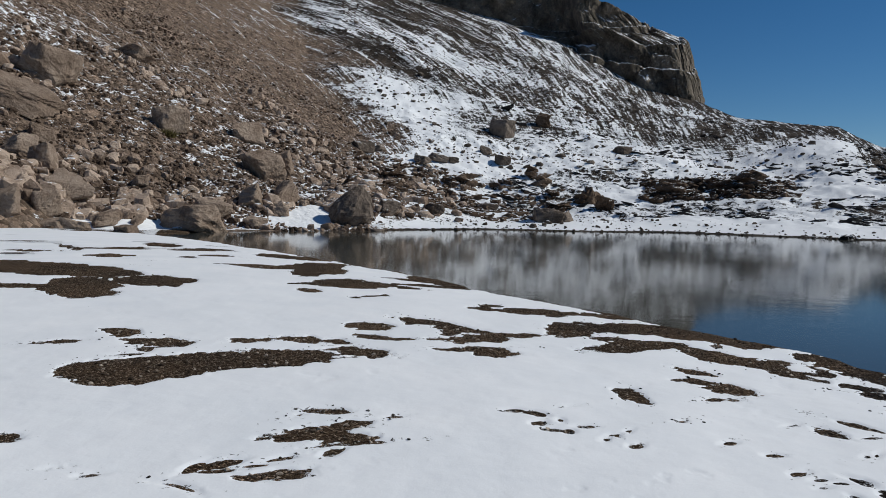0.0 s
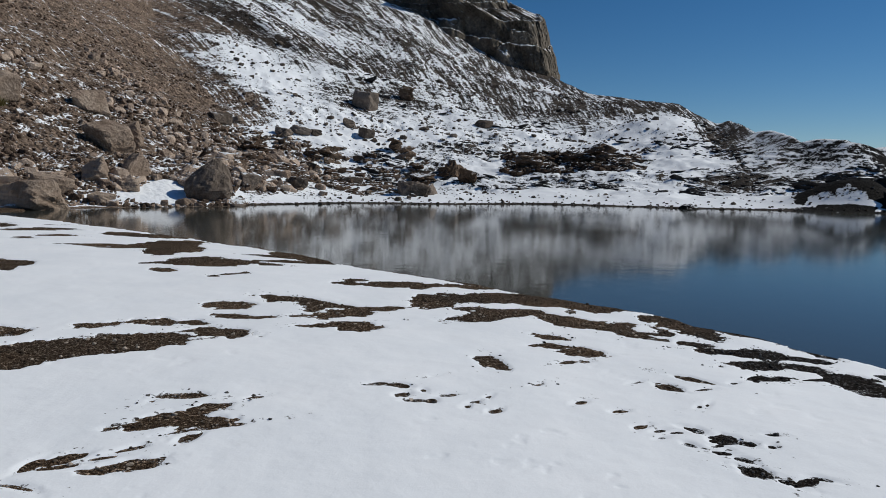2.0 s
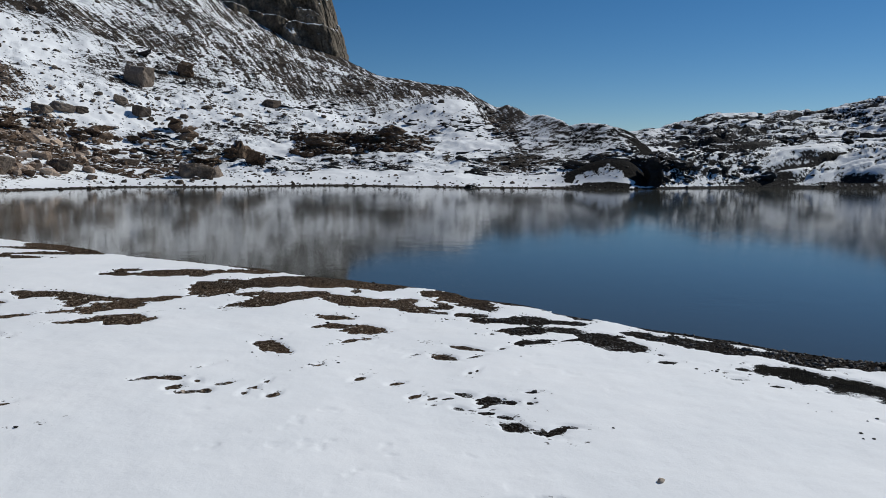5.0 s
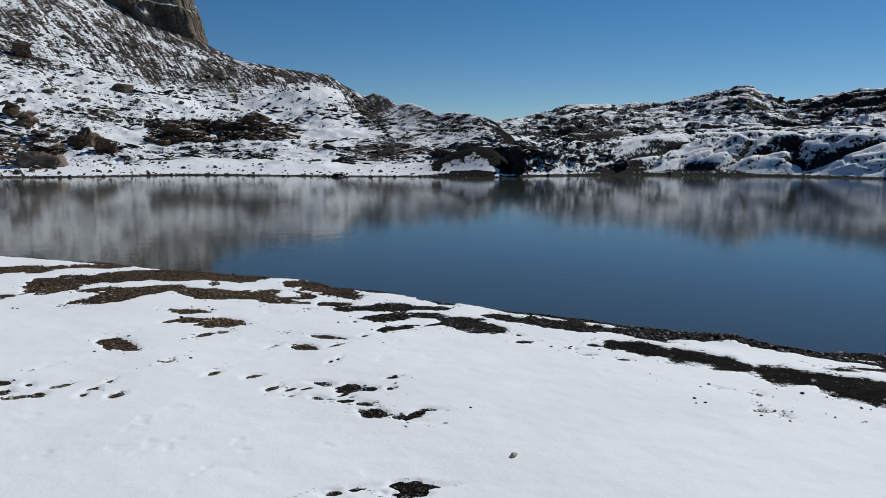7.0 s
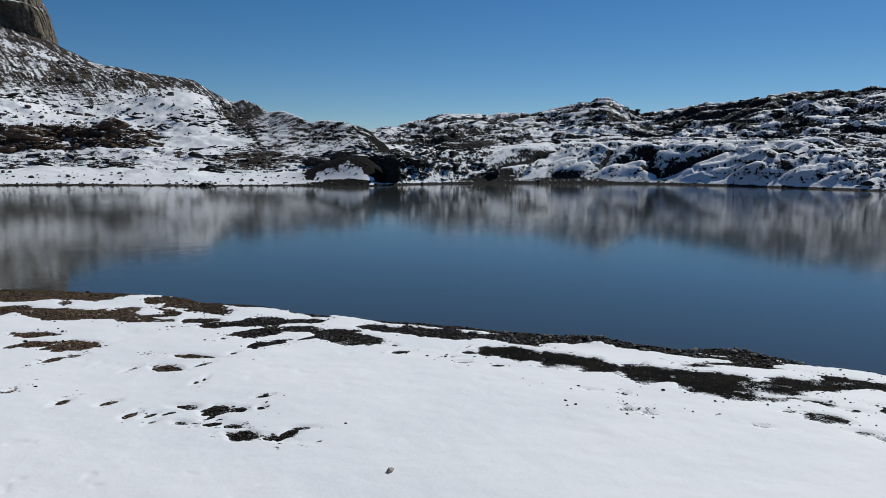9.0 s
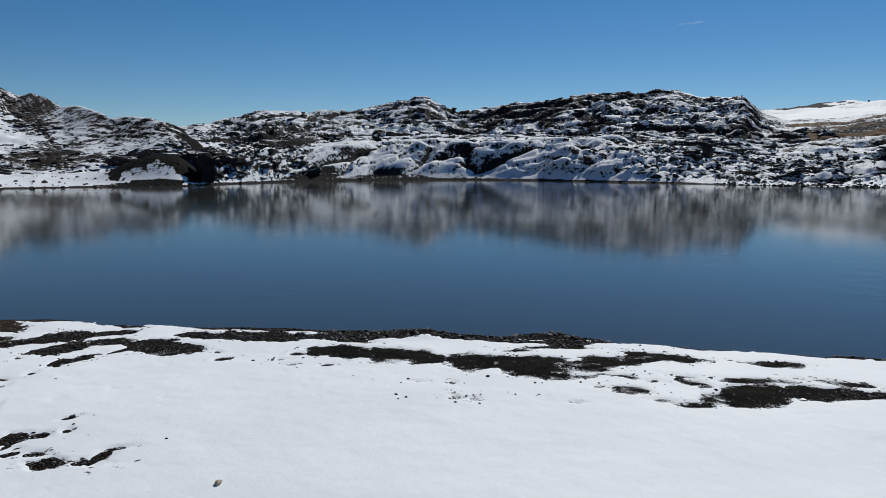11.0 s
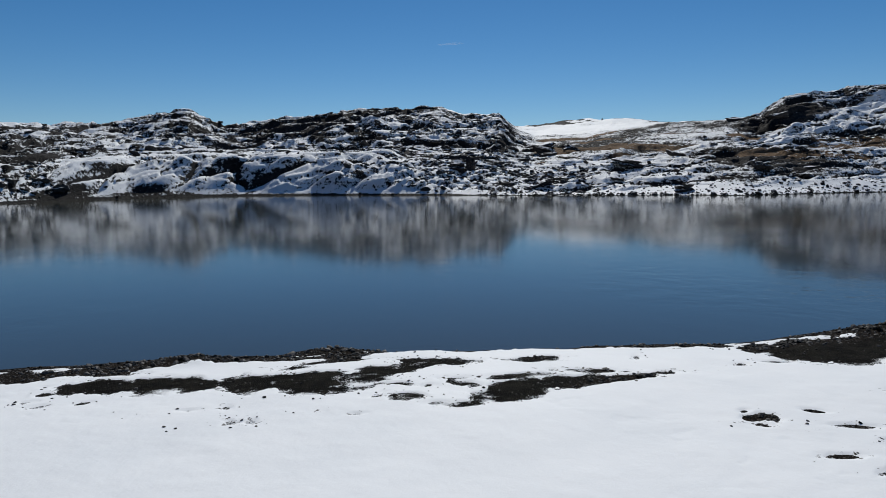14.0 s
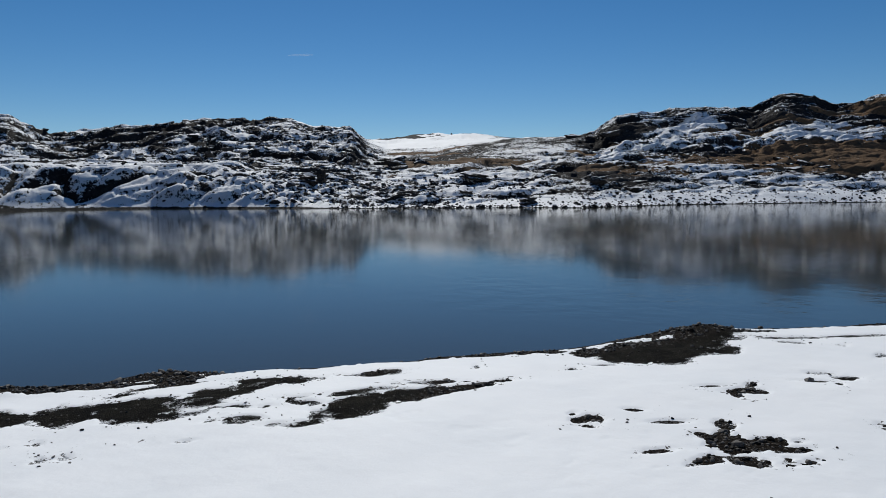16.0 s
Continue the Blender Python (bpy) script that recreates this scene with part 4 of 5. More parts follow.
def build_ridge():
    a = np.concatenate([np.arange(36, 127, 0.12), np.arange(127, 143, 1.0)])
    r = np.concatenate([np.linspace(0, 36, 150) - 1.5, np.linspace(34.8, 75, 110), np.geomspace(76, 190, 40)])
    A, U = np.meshgrid(a, r, indexing="ij")
    rs = far_shore(A)
    R = rs + U
    x, y = polar(A, R)
    z, grass, joint = ridge(A, R)
    patchy = fbm(x, y, 15, 4, 60)
    main = 1 - smooth(A, 83, 87)
    broken = ridge_broken(A, U)
    low = smooth(-U, -17, -12) * main
    middle, top = smooth(U, 12, 17) * smooth(-U, -36, -30) * main, smooth(U, 30, 36) * main
    snow = 0.60 + 0.10 * patchy + low * (0.33 - 0.20 * broken) + middle * (0.10 * patchy) + top * (0.12 * patchy - 0.06)
    snow = snow + (middle + top) * 0.30 * fbm(x, y * 1.2, 3.5, 3, 68)
    snow = snow - (0.75 - 0.3 * top) * joint + 0.14 * smooth(A, 84, 88) * smooth(-U, -36, -30)
    # no overhang in the mesh: bare dark rock colour stands for its shade
    undercut_shade = smooth(A + fbm(A, U, 3, 2, 63), 49, 51) * smooth(-A, -68, -58) * smooth(-U + 0.8 * fbm(A, U, 2.5, 3, 64), -1.5, -0.7)
    snow = snow - 0.6 * undercut_shade
    snow = snow + 0.5 * smooth(A, 54, 56) * smooth(-A, -70, -67) * np.exp(-((U - 37 - 1.5 * fbm(A, U, 4, 2, 69)) / 2.4) ** 2)
    snow = snow - smooth(A, 85, 88) * smooth(U, 7, 13) * smooth(-U, -60, -48) * (0.13 - 0.25 * patchy)
    snow = snow + (0.16 + 0.2 * patchy) * smooth(A, 84.5, 86.5) * smooth(-A, -104, -100) * smooth(U, 66, 80) - 0.5 * grass
    fan = np.exp(-((A - 110.0) / 2.6) ** 2) + 0.35 * np.exp(-((A - 119.0) / 1.8) ** 2)
    reach = 45 + 12 * fan + 1.6 * fbm(x, y, 5, 4, 69, 0.6)
    apron = smooth(U, 35.5, 38) * smooth(reach - U, -0.5, 1.0)
    snow = snow + smooth(A, 102, 104.5) * (0.65 * apron - (0.04 - 0.15 * patchy) * (1 - apron) * smooth(U, 38, 42))
    brow = smooth(A + 1.5 * patchy, 91.5, 94.5) * smooth(-A, -104, -101) * smooth(U, 43, 50) * smooth(-U, -70, -64)
    snow = snow - brow * (0.36 - 0.25 * fbm(x, y, 4, 3, 71))
    far_hill = smooth(A, 85, 87) * smooth(-A, -103, -100) * smooth(U, 70, 85)
    snow = snow + far_hill * (0.10 - 1.5 * smooth(U + 10 * fbm(A, U * 0.1, 3, 3, 61), 118, 134) * smooth(fbm(A * 0.8, U * 0.25 + 0.8 * A, 2.2, 4, 62, 0.6), -0.15, 0.25))
    snow = np.where(U < 0.25, 0.0, snow)
    me = grid_mesh("rocky_ridge", x, y, z, None, {"snow": snow, "scree": 0 * z, "grass": grass, "streak": 0 * z})
    ob = part("rocky_ridge", me, M_RIDGE)
    return tagged(ob, "dark layered rock ridge with snow on its ledges", "ridge", kind="structure")


mountainside = build_mountainside()
rocky_ridge = build_ridge()


def build_cliff():
    """Sheer rock wall that caps the mountainside and ends in a rounded corner."""
    az = np.array([-16, -8, 0, 5, 9, 13, 15.5, 17.2, 18.2, 18.7, 18.95, 19.2])
    rr = np.array([268, 262, 258, 254, 250, 248, 247, 247, 249, 256, 275, 320])
    base_e = np.array([17, 16.8, 16.6, 14.6, 11.6, 9.6, 8.4, 7.7, 7.6, 7.2, 7.0, 6.5])
    top_e = np.array([22, 20, 19, 18.5, 18.0, 17.4, 17.0, 16.5, 16.0, 15.5, 15.0, 14.0])
    s = np.linspace(0, len(az) - 1, 440)
    k = np.arange(len(az))
    a, r = np.interp(s, k, az), np.interp(s, k, rr)
    zb = 2 + r * np.tan(np.radians(np.interp(s, k, base_e))) - 6
    zt = 2 + r * np.tan(np.radians(np.interp(s, k, top_e)))
    v = np.concatenate([np.linspace(0, 1, 136), np.linspace(1.01, 1.6, 16)])
    A, V = np.meshgrid(a, v, indexing="ij")
    Rb, _ = np.meshgrid(r, v, indexing="ij")
    Zb, Zt = np.repeat(zb[:, None], len(v), 1), np.repeat(zt[:, None], len(v), 1)
    h = np.clip(V, 0, 1)
    Z = Zb + (Zt - Zb) * h
    x0, y0 = polar(A, Rb)
    along = np.repeat(np.cumsum(np.hypot(*np.gradient(np.stack(polar(a, r)), axis=1)))[:, None], len(v), 1)
    high = np.degrees(np.arctan((Z - 2) / Rb))
    shelf = high + 0.35 * fbm(along, 0 * Z, 30, 4, 90) + 0.05 * (A - 12)
    back = 9.0 * smooth(shelf, 13.9, 14.25) + 5.0 * smooth(shelf, 14.85, 15.1) + 8.0 * smooth(shelf + 0.16 * (A - 15), 10.8, 11.25) + 14.0 * smooth(high + 0.3 * fbm(along, Z, 12, 3, 92), 12.2, 13.1) * smooth(-A, -12.6, -11.4) + 5.0 * smooth(shelf, 12.75, 13.0) * smooth(A, 14.5, 16.5)
    e1, k1, k2 = cells(along, Z, 14, 26, 6, 600, 0.2)
    e2, k3, _ = cells(along, Z, 5, 8, -8, 610, 0.3)
    back = back + 4.5 * (k1 - 0.5) - 1.6 * smooth(e1, 0.0, 0.4) + 1.3 * (k3 - 0.5) - 0.5 * smooth(e2, 0.0, 0.4)
    back = back + 3.0 * fbm(along, Z * 0.7, 24, 6, 91, 0.6) + 1.4 * ridged(along + 0.3 * Z, Z * 0.3, 7, 5, 94) + 0.5 * fbm(along, Z, 2.0, 4, 97, 0.65) + 60 * np.maximum(V - 1, 0)
    corner = np.interp(high, [6.5, 8.0, 8.4, 9.8, 11.25, 12.3, 12.8, 13.3, 13.7, 15.0, 16.0], [19.7, 19.6, 19.4, 19.0, 18.6, 18.25, 17.6, 16.6, 15.8, 15.0, 14.2])
    A = A + (corner - 19.05 + 0.12 * fbm(high, 0 * high, 0.8, 3, 98)) * smooth(A, 6, 18.5)
    R = Rb + back
    x, y = polar(A, R)
    Z = Z + np.maximum(V - 1, 0) * 1.5
    return tagged(part("cliff", grid_mesh("cliff", x, y, Z), M_CLIFF), "sheer dark brown rock cliff with snowy ledges", "cliff")


cliff = build_cliff()
# ---- rocks ----
rng = np.random.default_rng(7)


def rock_shape(seed, level, cuts=9, rough=0.10, round_off=0.0):
    """Vertices and triangles of an angular, worn rock about 1 m across, resting on z = 0."""
    g = np.random.default_rng(seed)
    bm = bmesh.new()
    bmesh.ops.create_icosphere(bm, subdivisions=level, radius=1.0)
    d = np.array([v.co for v in bm.verts])
    tri = np.array([[v.index for v in f.verts] for f in bm.faces])
    bm.free()
    n = g.normal(size=(cuts, 3))
    n /= np.linalg.norm(n, axis=1)[:, None]
    n[:6] = [(1, 0, 0), (-1, 0, 0), (0, 1, 0), (0, -1, 0), (0, 0, 1), (0, 0, -1)]
    n[:6] += g.normal(0, 0.22, (6, 3))
    n /= np.linalg.norm(n, axis=1)[:, None]
    h = g.uniform(0.62, 0.95, cuts)
    h[:6] = g.uniform(0.5, 0.75, 6)
    dots = np.maximum(d @ n.T, 1e-3)
    near = np.sort(h[None, :] / dots, 1)
    radius = near[:, 0] - 0.05 * np.exp(-(near[:, 1] - near[:, 0]) / 0.04)
    radius = radius * (1 - round_off) + 0.75 * round_off
    wob = fbm(d[:, 0] * 2 + seed, d[:, 1] * 2 + 3 * d[:, 2], 1.0, 5, seed, 0.65)
    co = d * (radius * (1 + rough * wob))[:, None]
    co -= (co.max(0) + co.min(0)) / 2
    co /= (co.max(0) - co.min(0))
    co[:, 2] += 0.5
    return co, tri


def tri_mesh(name, co, tri):
    me = bpy.data.meshes.new(name)
    me.vertices.add(len(co))
    me.vertices.foreach_set("co", co.astype(np.float32).ravel())
    me.loops.add(tri.size)
    me.loops.foreach_set("vertex_index", tri.astype(np.int32).ravel())
    me.polygons.add(len(tri))
    me.polygons.foreach_set("loop_start", np.arange(0, tri.size, 3, dtype=np.int32))
    me.polygons.foreach_set("use_smooth", np.zeros(len(tri), bool))
    me.update()
    return me


def rotations(n, tilt):
    """n random turns about z, with a tilt up to so many radians."""
    a, b, c = rng.uniform(0, 2 * math.pi, n), rng.uniform(-tilt, tilt, n), rng.uniform(-tilt, tilt, n)
    return np.array([Euler((b[i], c[i], a[i])).to_matrix() for i in range(n)]).reshape(n, 3, 3)


def scatter(name, material, x, y, z, size, shapes, squash=(0.55, 0.9), tilt=0.5, label="", category="rocks", long=0.0):
    """Many loose rocks as one mesh; long stretches them along the layers of the hill."""
    cos, tris, base = [], [], 0
    n = len(x)
    turn = rotations(n, tilt)
    if long:
        az = -np.arctan2(x, y) + rng.normal(0, 0.3, n)
        turn = np.array([Euler((rng.uniform(-tilt, tilt), rng.uniform(-tilt, tilt), v)).to_matrix() for v in az]).reshape(n, 3, 3)
    pick = rng.integers(0, len(shapes), n)
    sq, wide = rng.uniform(*squash, n), rng.uniform(0.6, 1.0, n)
    for i in range(n):
        co, tri = shapes[pick[i]]
        c = (co * (1.0 + long * wide[i], wide[i], sq[i]) - (0, 0, 0.36 * sq[i])) @ turn[i].T * size[i] + (x[i], y[i], z[i])
        cos.append(c)
        tris.append(tri + base)
        base += len(co)
    ob = part(name, tri_mesh(name, np.concatenate(cos), np.concatenate(tris)), material)
    return tagged(ob, label, category, kind="stuff")


def jagged(seed):
    """A split, leaning piece of layered rock."""
    co, tri = rock_shape(seed, 3, 10, 0.30)
    g = np.random.default_rng(seed)
    bands = np.floor(co[:, 2] * 5 + 0.6 * co[:, 0]) * 0.37
    co[:, 0] += 0.10 * np.sin(7 * bands + seed) + g.uniform(-0.5, 0.5) * (co[:, 2] - 0.3)
    co[:, 1] += 0.10 * np.cos(9 * bands + seed) + g.uniform(-0.4, 0.4) * (co[:, 2] - 0.3)
    return co, tri


SHARDS = [rock_shape(280 + i, 2, 8, 0.34) for i in range(12)]
LOW = [rock_shape(200 + i, 1, 9, 0.12) for i in range(12)]
MIDDLE = [rock_shape(220 + i, 2, 10, 0.08) for i in range(10)]
BOULDERS = [rock_shape(240 + i, 4, 13, 0.09, 0.0) for i in range(10)]
BLOCKS = [jagged(260 + i) for i in range(12)]
MESHES = {}


def shared(kind, shapes, i, material):
    key = (kind, i % len(shapes))
    if key not in MESHES:
        me = tri_mesh(kind, *shapes[key[1]])
        me.materials.append(material)
        MESHES[key] = me
    return MESHES[key]


def land_height(x, y):
    a, r = to_polar(x, y)
    zm, zr = mountain(a, r)[0], ridge(a, r)[0]
    return np.where(a < 36, zm, np.where(a > 47, zr, np.maximum(zm, zr)))


count_of = [0]


def rock(name, kind, shapes, material, x, y, wide, high, label, group, deep=0.8, tilt=0.15):
    count_of[0] += 1
    i = count_of[0]
    z = float(land_height(np.array([x]), np.array([y]))[0])
    g = random.Random(i)
    m = Matrix.LocRotScale((x, y, z - 0.30 * high), Euler((g.uniform(-tilt, tilt), g.uniform(-tilt, tilt), g.uniform(0, 6.28))), None)
    ob = new(name, shared(kind, shapes, i, material))
    ob.matrix_basis = m @ Matrix.Diagonal((wide * 1.06, wide * deep * 1.06, high * 1.12, 1))
    return tagged(ob, label, "boulder", group)


def scree(x, y, wide, high):
    rock("boulder", "boulder", BOULDERS, M_SCREE_ROCK, x, y, wide * 0.92, high * 0.85, "large grey-brown angular boulder at the foot of the scree", "boulders of the scree", 0.8, 0.35)


def snowy(x, y, wide, high):
    rock("boulder", "snowy_boulder", BOULDERS[::-1], M_SNOWY_ROCK, x, y, wide, high, "dark brown boulder with snow caught on top, in the snowfield", "boulders of the snowfield")


def brown(x, y, wide, high):
    rock("rock", "brown_block", BLOCKS, M_BROWN_ROCK, x, y, wide, high, "reddish brown broken rock block standing in snow", "brown rock blocks")


def dark(x, y, wide, high):
    rock("rock", "dark_block", BLOCKS[::-1], M_DARK_ROCK, x, y, wide, high, "nearly black rock block by the far shore", "dark rock blocks")


def sharp(x, y, wide, high):
    """The pointed boulder at the water's edge."""
    co, tri = rock_shape(301, 4, 16, 0.10, 0.8)
    up = np.clip(co[:, 2:3], 0, 1)
    taper = 1.15 - 0.75 * up ** 1.2
    crease = 1 + 0.10 * fbm(3 * co[:, 0] + 2 * co[:, 1], 2 * co[:, 2], 0.6, 4, 305)[:, None]
    co = np.concatenate([co[:, :1] * taper * crease + 0.22 * up ** 1.5, co[:, 1:2] * taper * crease, co[:, 2:3]], 1)
    ob = part("boulder", tri_mesh("pointed_boulder", co, tri), M_SNOWY_ROCK)
    z = float(land_height(np.array([x]), np.array([y]))[0])
    ob.matrix_basis = Matrix.LocRotScale((x, y, z - 0.5), Euler((0, 0, 0.15)), Vector((wide * 1.0, wide * 0.9, high * 1.22)))
    tagged(ob, "tall pointed grey-brown boulder with a snowy flank at the water's edge", "boulder", "boulders of the scree")


def tuft(a, r, wide):
    """Dry yellow-green grass growing between the rocks."""
    x, y = polar(a, r)
    z = float(land_height(np.array([x]), np.array([y]))[0])
    g = np.random.default_rng(int(r * 10))
    n = 420
    root = g.normal(0, 0.28 * wide, (n, 2))
    lean = root * 0.7 + g.normal(0, 0.12, (n, 2))
    tall = g.uniform(0.35, 0.8, n) * wide
    turn = g.uniform(0, math.pi, n)
    w = 0.022
    co = np.zeros((n, 3, 3))
    co[:, 0, :2] = root - w * np.stack([np.cos(turn), np.sin(turn)], 1)
    co[:, 1, :2] = root + w * np.stack([np.cos(turn), np.sin(turn)], 1)
    co[:, 2, :2] = root + lean
    co[:, 2, 2] = tall
    co[:, :2, 2] = -0.1
    ob = part("grass_tuft", tri_mesh("grass_tuft", co.reshape(-1, 3), np.arange(3 * n).reshape(n, 3)), M_TUFT)
    ob.matrix_basis = Matrix.Translation((x, y, z + 0.15))
    tagged(ob, "dry yellow-green grass tuft growing among the scree rocks", "grass", "grass tufts of the scree")


scree(-31.4, 57.5, 4.4, 3.7)
scree(-28.6, 49.1, 5.0, 1.9)
scree(-21.8, 41.9, 3.0, 2.3)
scree(-21.6, 39.1, 2.0, 1.8)
scree(-22.0, 36.3, 2.0, 1.7)
scree(-24.1, 43.4, 1.8, 2.0)
scree(-26.0, 46.3, 1.9, 1.2)
scree(-25.7, 43.0, 2.0, 2.0)
scree(-22.3, 59.9, 3.0, 2.9)
scree(-18.4, 67.6, 3.4, 2.8)
scree(-14.8, 42.7, 4.0, 2.3)
scree(-18.7, 39.6, 1.6, 1.2)
scree(-19.3, 38.0, 1.9, 1.1)
scree(-15.0, 60.3, 3.5, 2.9)
scree(-13.3, 50.2, 2.5, 1.7)
scree(-16.6, 37.8, 1.2, 0.7)
scree(-12.2, 46.0, 1.7, 1.0)
scree(-11.1, 52.2, 2.7, 2.4)
scree(-14.4, 62.0, 3.5, 2.5)
scree(-32.9, 78.1, 4.7, 2.7)
scree(-15.1, 46.8, 2.3, 1.6)
scree(-20.1, 37.4, 1.3, 0.8)
sharp(-6.6, 49.9, 3.7, 2.5)
snowy(8.8, 112.9, 3.6, 3.0)
snowy(5.8, 100.5, 2.2, 1.3)
snowy(7.8, 96.6, 2.3, 1.4)
snowy(-4.6, 48.5, 1.8, 0.5)
snowy(-2.7, 90.6, 2.0, 1.1)
snowy(-0.8, 92.4, 2.2, 1.0)
snowy(1.1, 93.6, 1.6, 0.9)
brown(0.9, 83.8, 2.0, 1.3)
brown(-8.4, 67.3, 1.7, 1.2)
snowy(-4.0, 54.2, 2.0, 1.3)
snowy(-0.7, 57.6, 1.5, 0.9)
snowy(4.5, 76.8, 2.4, 0.9)
brown(15.8, 79.1, 1.9, 2.2)
brown(14.5, 78.2, 1.5, 1.4)
brown(16.5, 79.1, 1.3, 1.7)
brown(17.2, 74.2, 1.3, 1.2)
brown(16.4, 74.3, 1.7, 1.8)
snowy(8.7, 59.1, 2.5, 1.4)
snowy(9.8, 59.5, 1.9, 1.1)
brown(12.3, 76.3, 3.4, 1.3)
brown(11.7, 87.0, 2.5, 1.8)
snowy(27.2, 111.5, 2.9, 1.3)
brown(35.6, 83.2, 3.1, 2.0)
brown(32.8, 84.4, 3.6, 1.7)
brown(25.8, 80.9, 3.1, 1.5)
brown(11.3, 92.8, 2.2, 1.9)
brown(3.0, 85.1, 2.3, 2.0)
snowy(-10.3, 90.6, 2.6, 1.4)
snowy(-8.5, 92.3, 1.8, 1.0)
brown(-5.3, 80.1, 3.2, 1.6)
dark(26.8, 47.9, 0.6, 0.4)
dark(27.6, 48.3, 0.5, 0.4)
dark(35.4, 61.5, 1.5, 0.7)
dark(36.1, 61.3, 1.0, 0.6)
dark(80.6, 11.8, 1.3, 2.2)
dark(78.4, 13.3, 2.2, 1.1)
dark(70.4, -9.6, 2.2, 0.9)
dark(82.9, -19.4, 2.0, 1.1)
dark(89.6, -5.5, 3.1, 1.0)
brown(16.6, 122.3, 2.5, 2.9)
dark(41.3, 43.9, 1.9, 2.4)
dark(42.3, 46.2, 2.0, 1.2)
dark(42.4, 49.5, 2.3, 0.9)
dark(50.4, 62.8, 2.8, 1.1)
dark(45.8, 59.1, 2.4, 1.2)
dark(45.7, 46.4, 1.8, 1.3)
dark(46.2, 45.4, 2.0, 0.9)


def on_land(n, a0, a1, r0, r1, power=1.0):
    a = rng.uniform(a0, a1, n)
    r = r0 + (r1 - r0) * rng.uniform(0, 1, n) ** power
    x, y = polar(a, r)
    return a, r, x, y


def scree_rocks():
    a, r, x, y = on_land(36000, -34, 4, 42, 150, 1.4)
    z, w = mountain(a, r)
    ok = (r > far_shore(a) + 0.2) & (w > rng.uniform(0.10, 1.0, len(a)))
    ok &= smooth(r + 12 * fbm(x, y, 14, 4, 151), 102, 140) < rng.uniform(0.0, 1.15, len(a))
    ok &= ~((r < far_shore(a) + 4.2) & (fbm(x, y, 4, 3, 158) > -0.25))
    ok &= np.hypot((x + 8.9) / 1.9, (y - 49.2) / 3.0) > 1
    clump = 0.6 + 0.9 * smooth(fbm(x, y, 9, 3, 150), -0.2, 0.5)
    size = np.clip(rng.lognormal(-1.5, 0.55, len(a)), 0.09, 0.85) * clump * (1.25 - 0.5 * smooth(r, 60, 110))
    big = size > 0.75
    chosen = np.flatnonzero(ok)
    chosen = chosen[np.argsort(-size[chosen])][:140]
    ok[chosen] = False
    for i in chosen:                                                       # the largest lie singly
        ob = new("rock", shared("scree_rock", MIDDLE, int(i), M_RUBBLE))
        s = size[i] * 1.05
        ob.matrix_basis = Matrix.LocRotScale((x[i], y[i], z[i] - 0.3 * s), Euler((rng.uniform(-0.5, 0.5), rng.uniform(-0.5, 0.5), rng.uniform(0, 6.28))),
                                             Vector((s, s * rng.uniform(0.65, 1.0), s * rng.uniform(0.55, 0.9))))
        tagged(ob, "grey-brown angular rock lying on the scree slope", "rock", "rocks of the scree")
    for name, sel, shapes in (("loose_stones", ok & ~big, LOW), ("loose_rocks", ok & big, MIDDLE)):
        scatter(name, M_RUBBLE, x[sel], y[sel], z[sel], size[sel], shapes, label="grey-brown angular rock debris covering the scree slope")


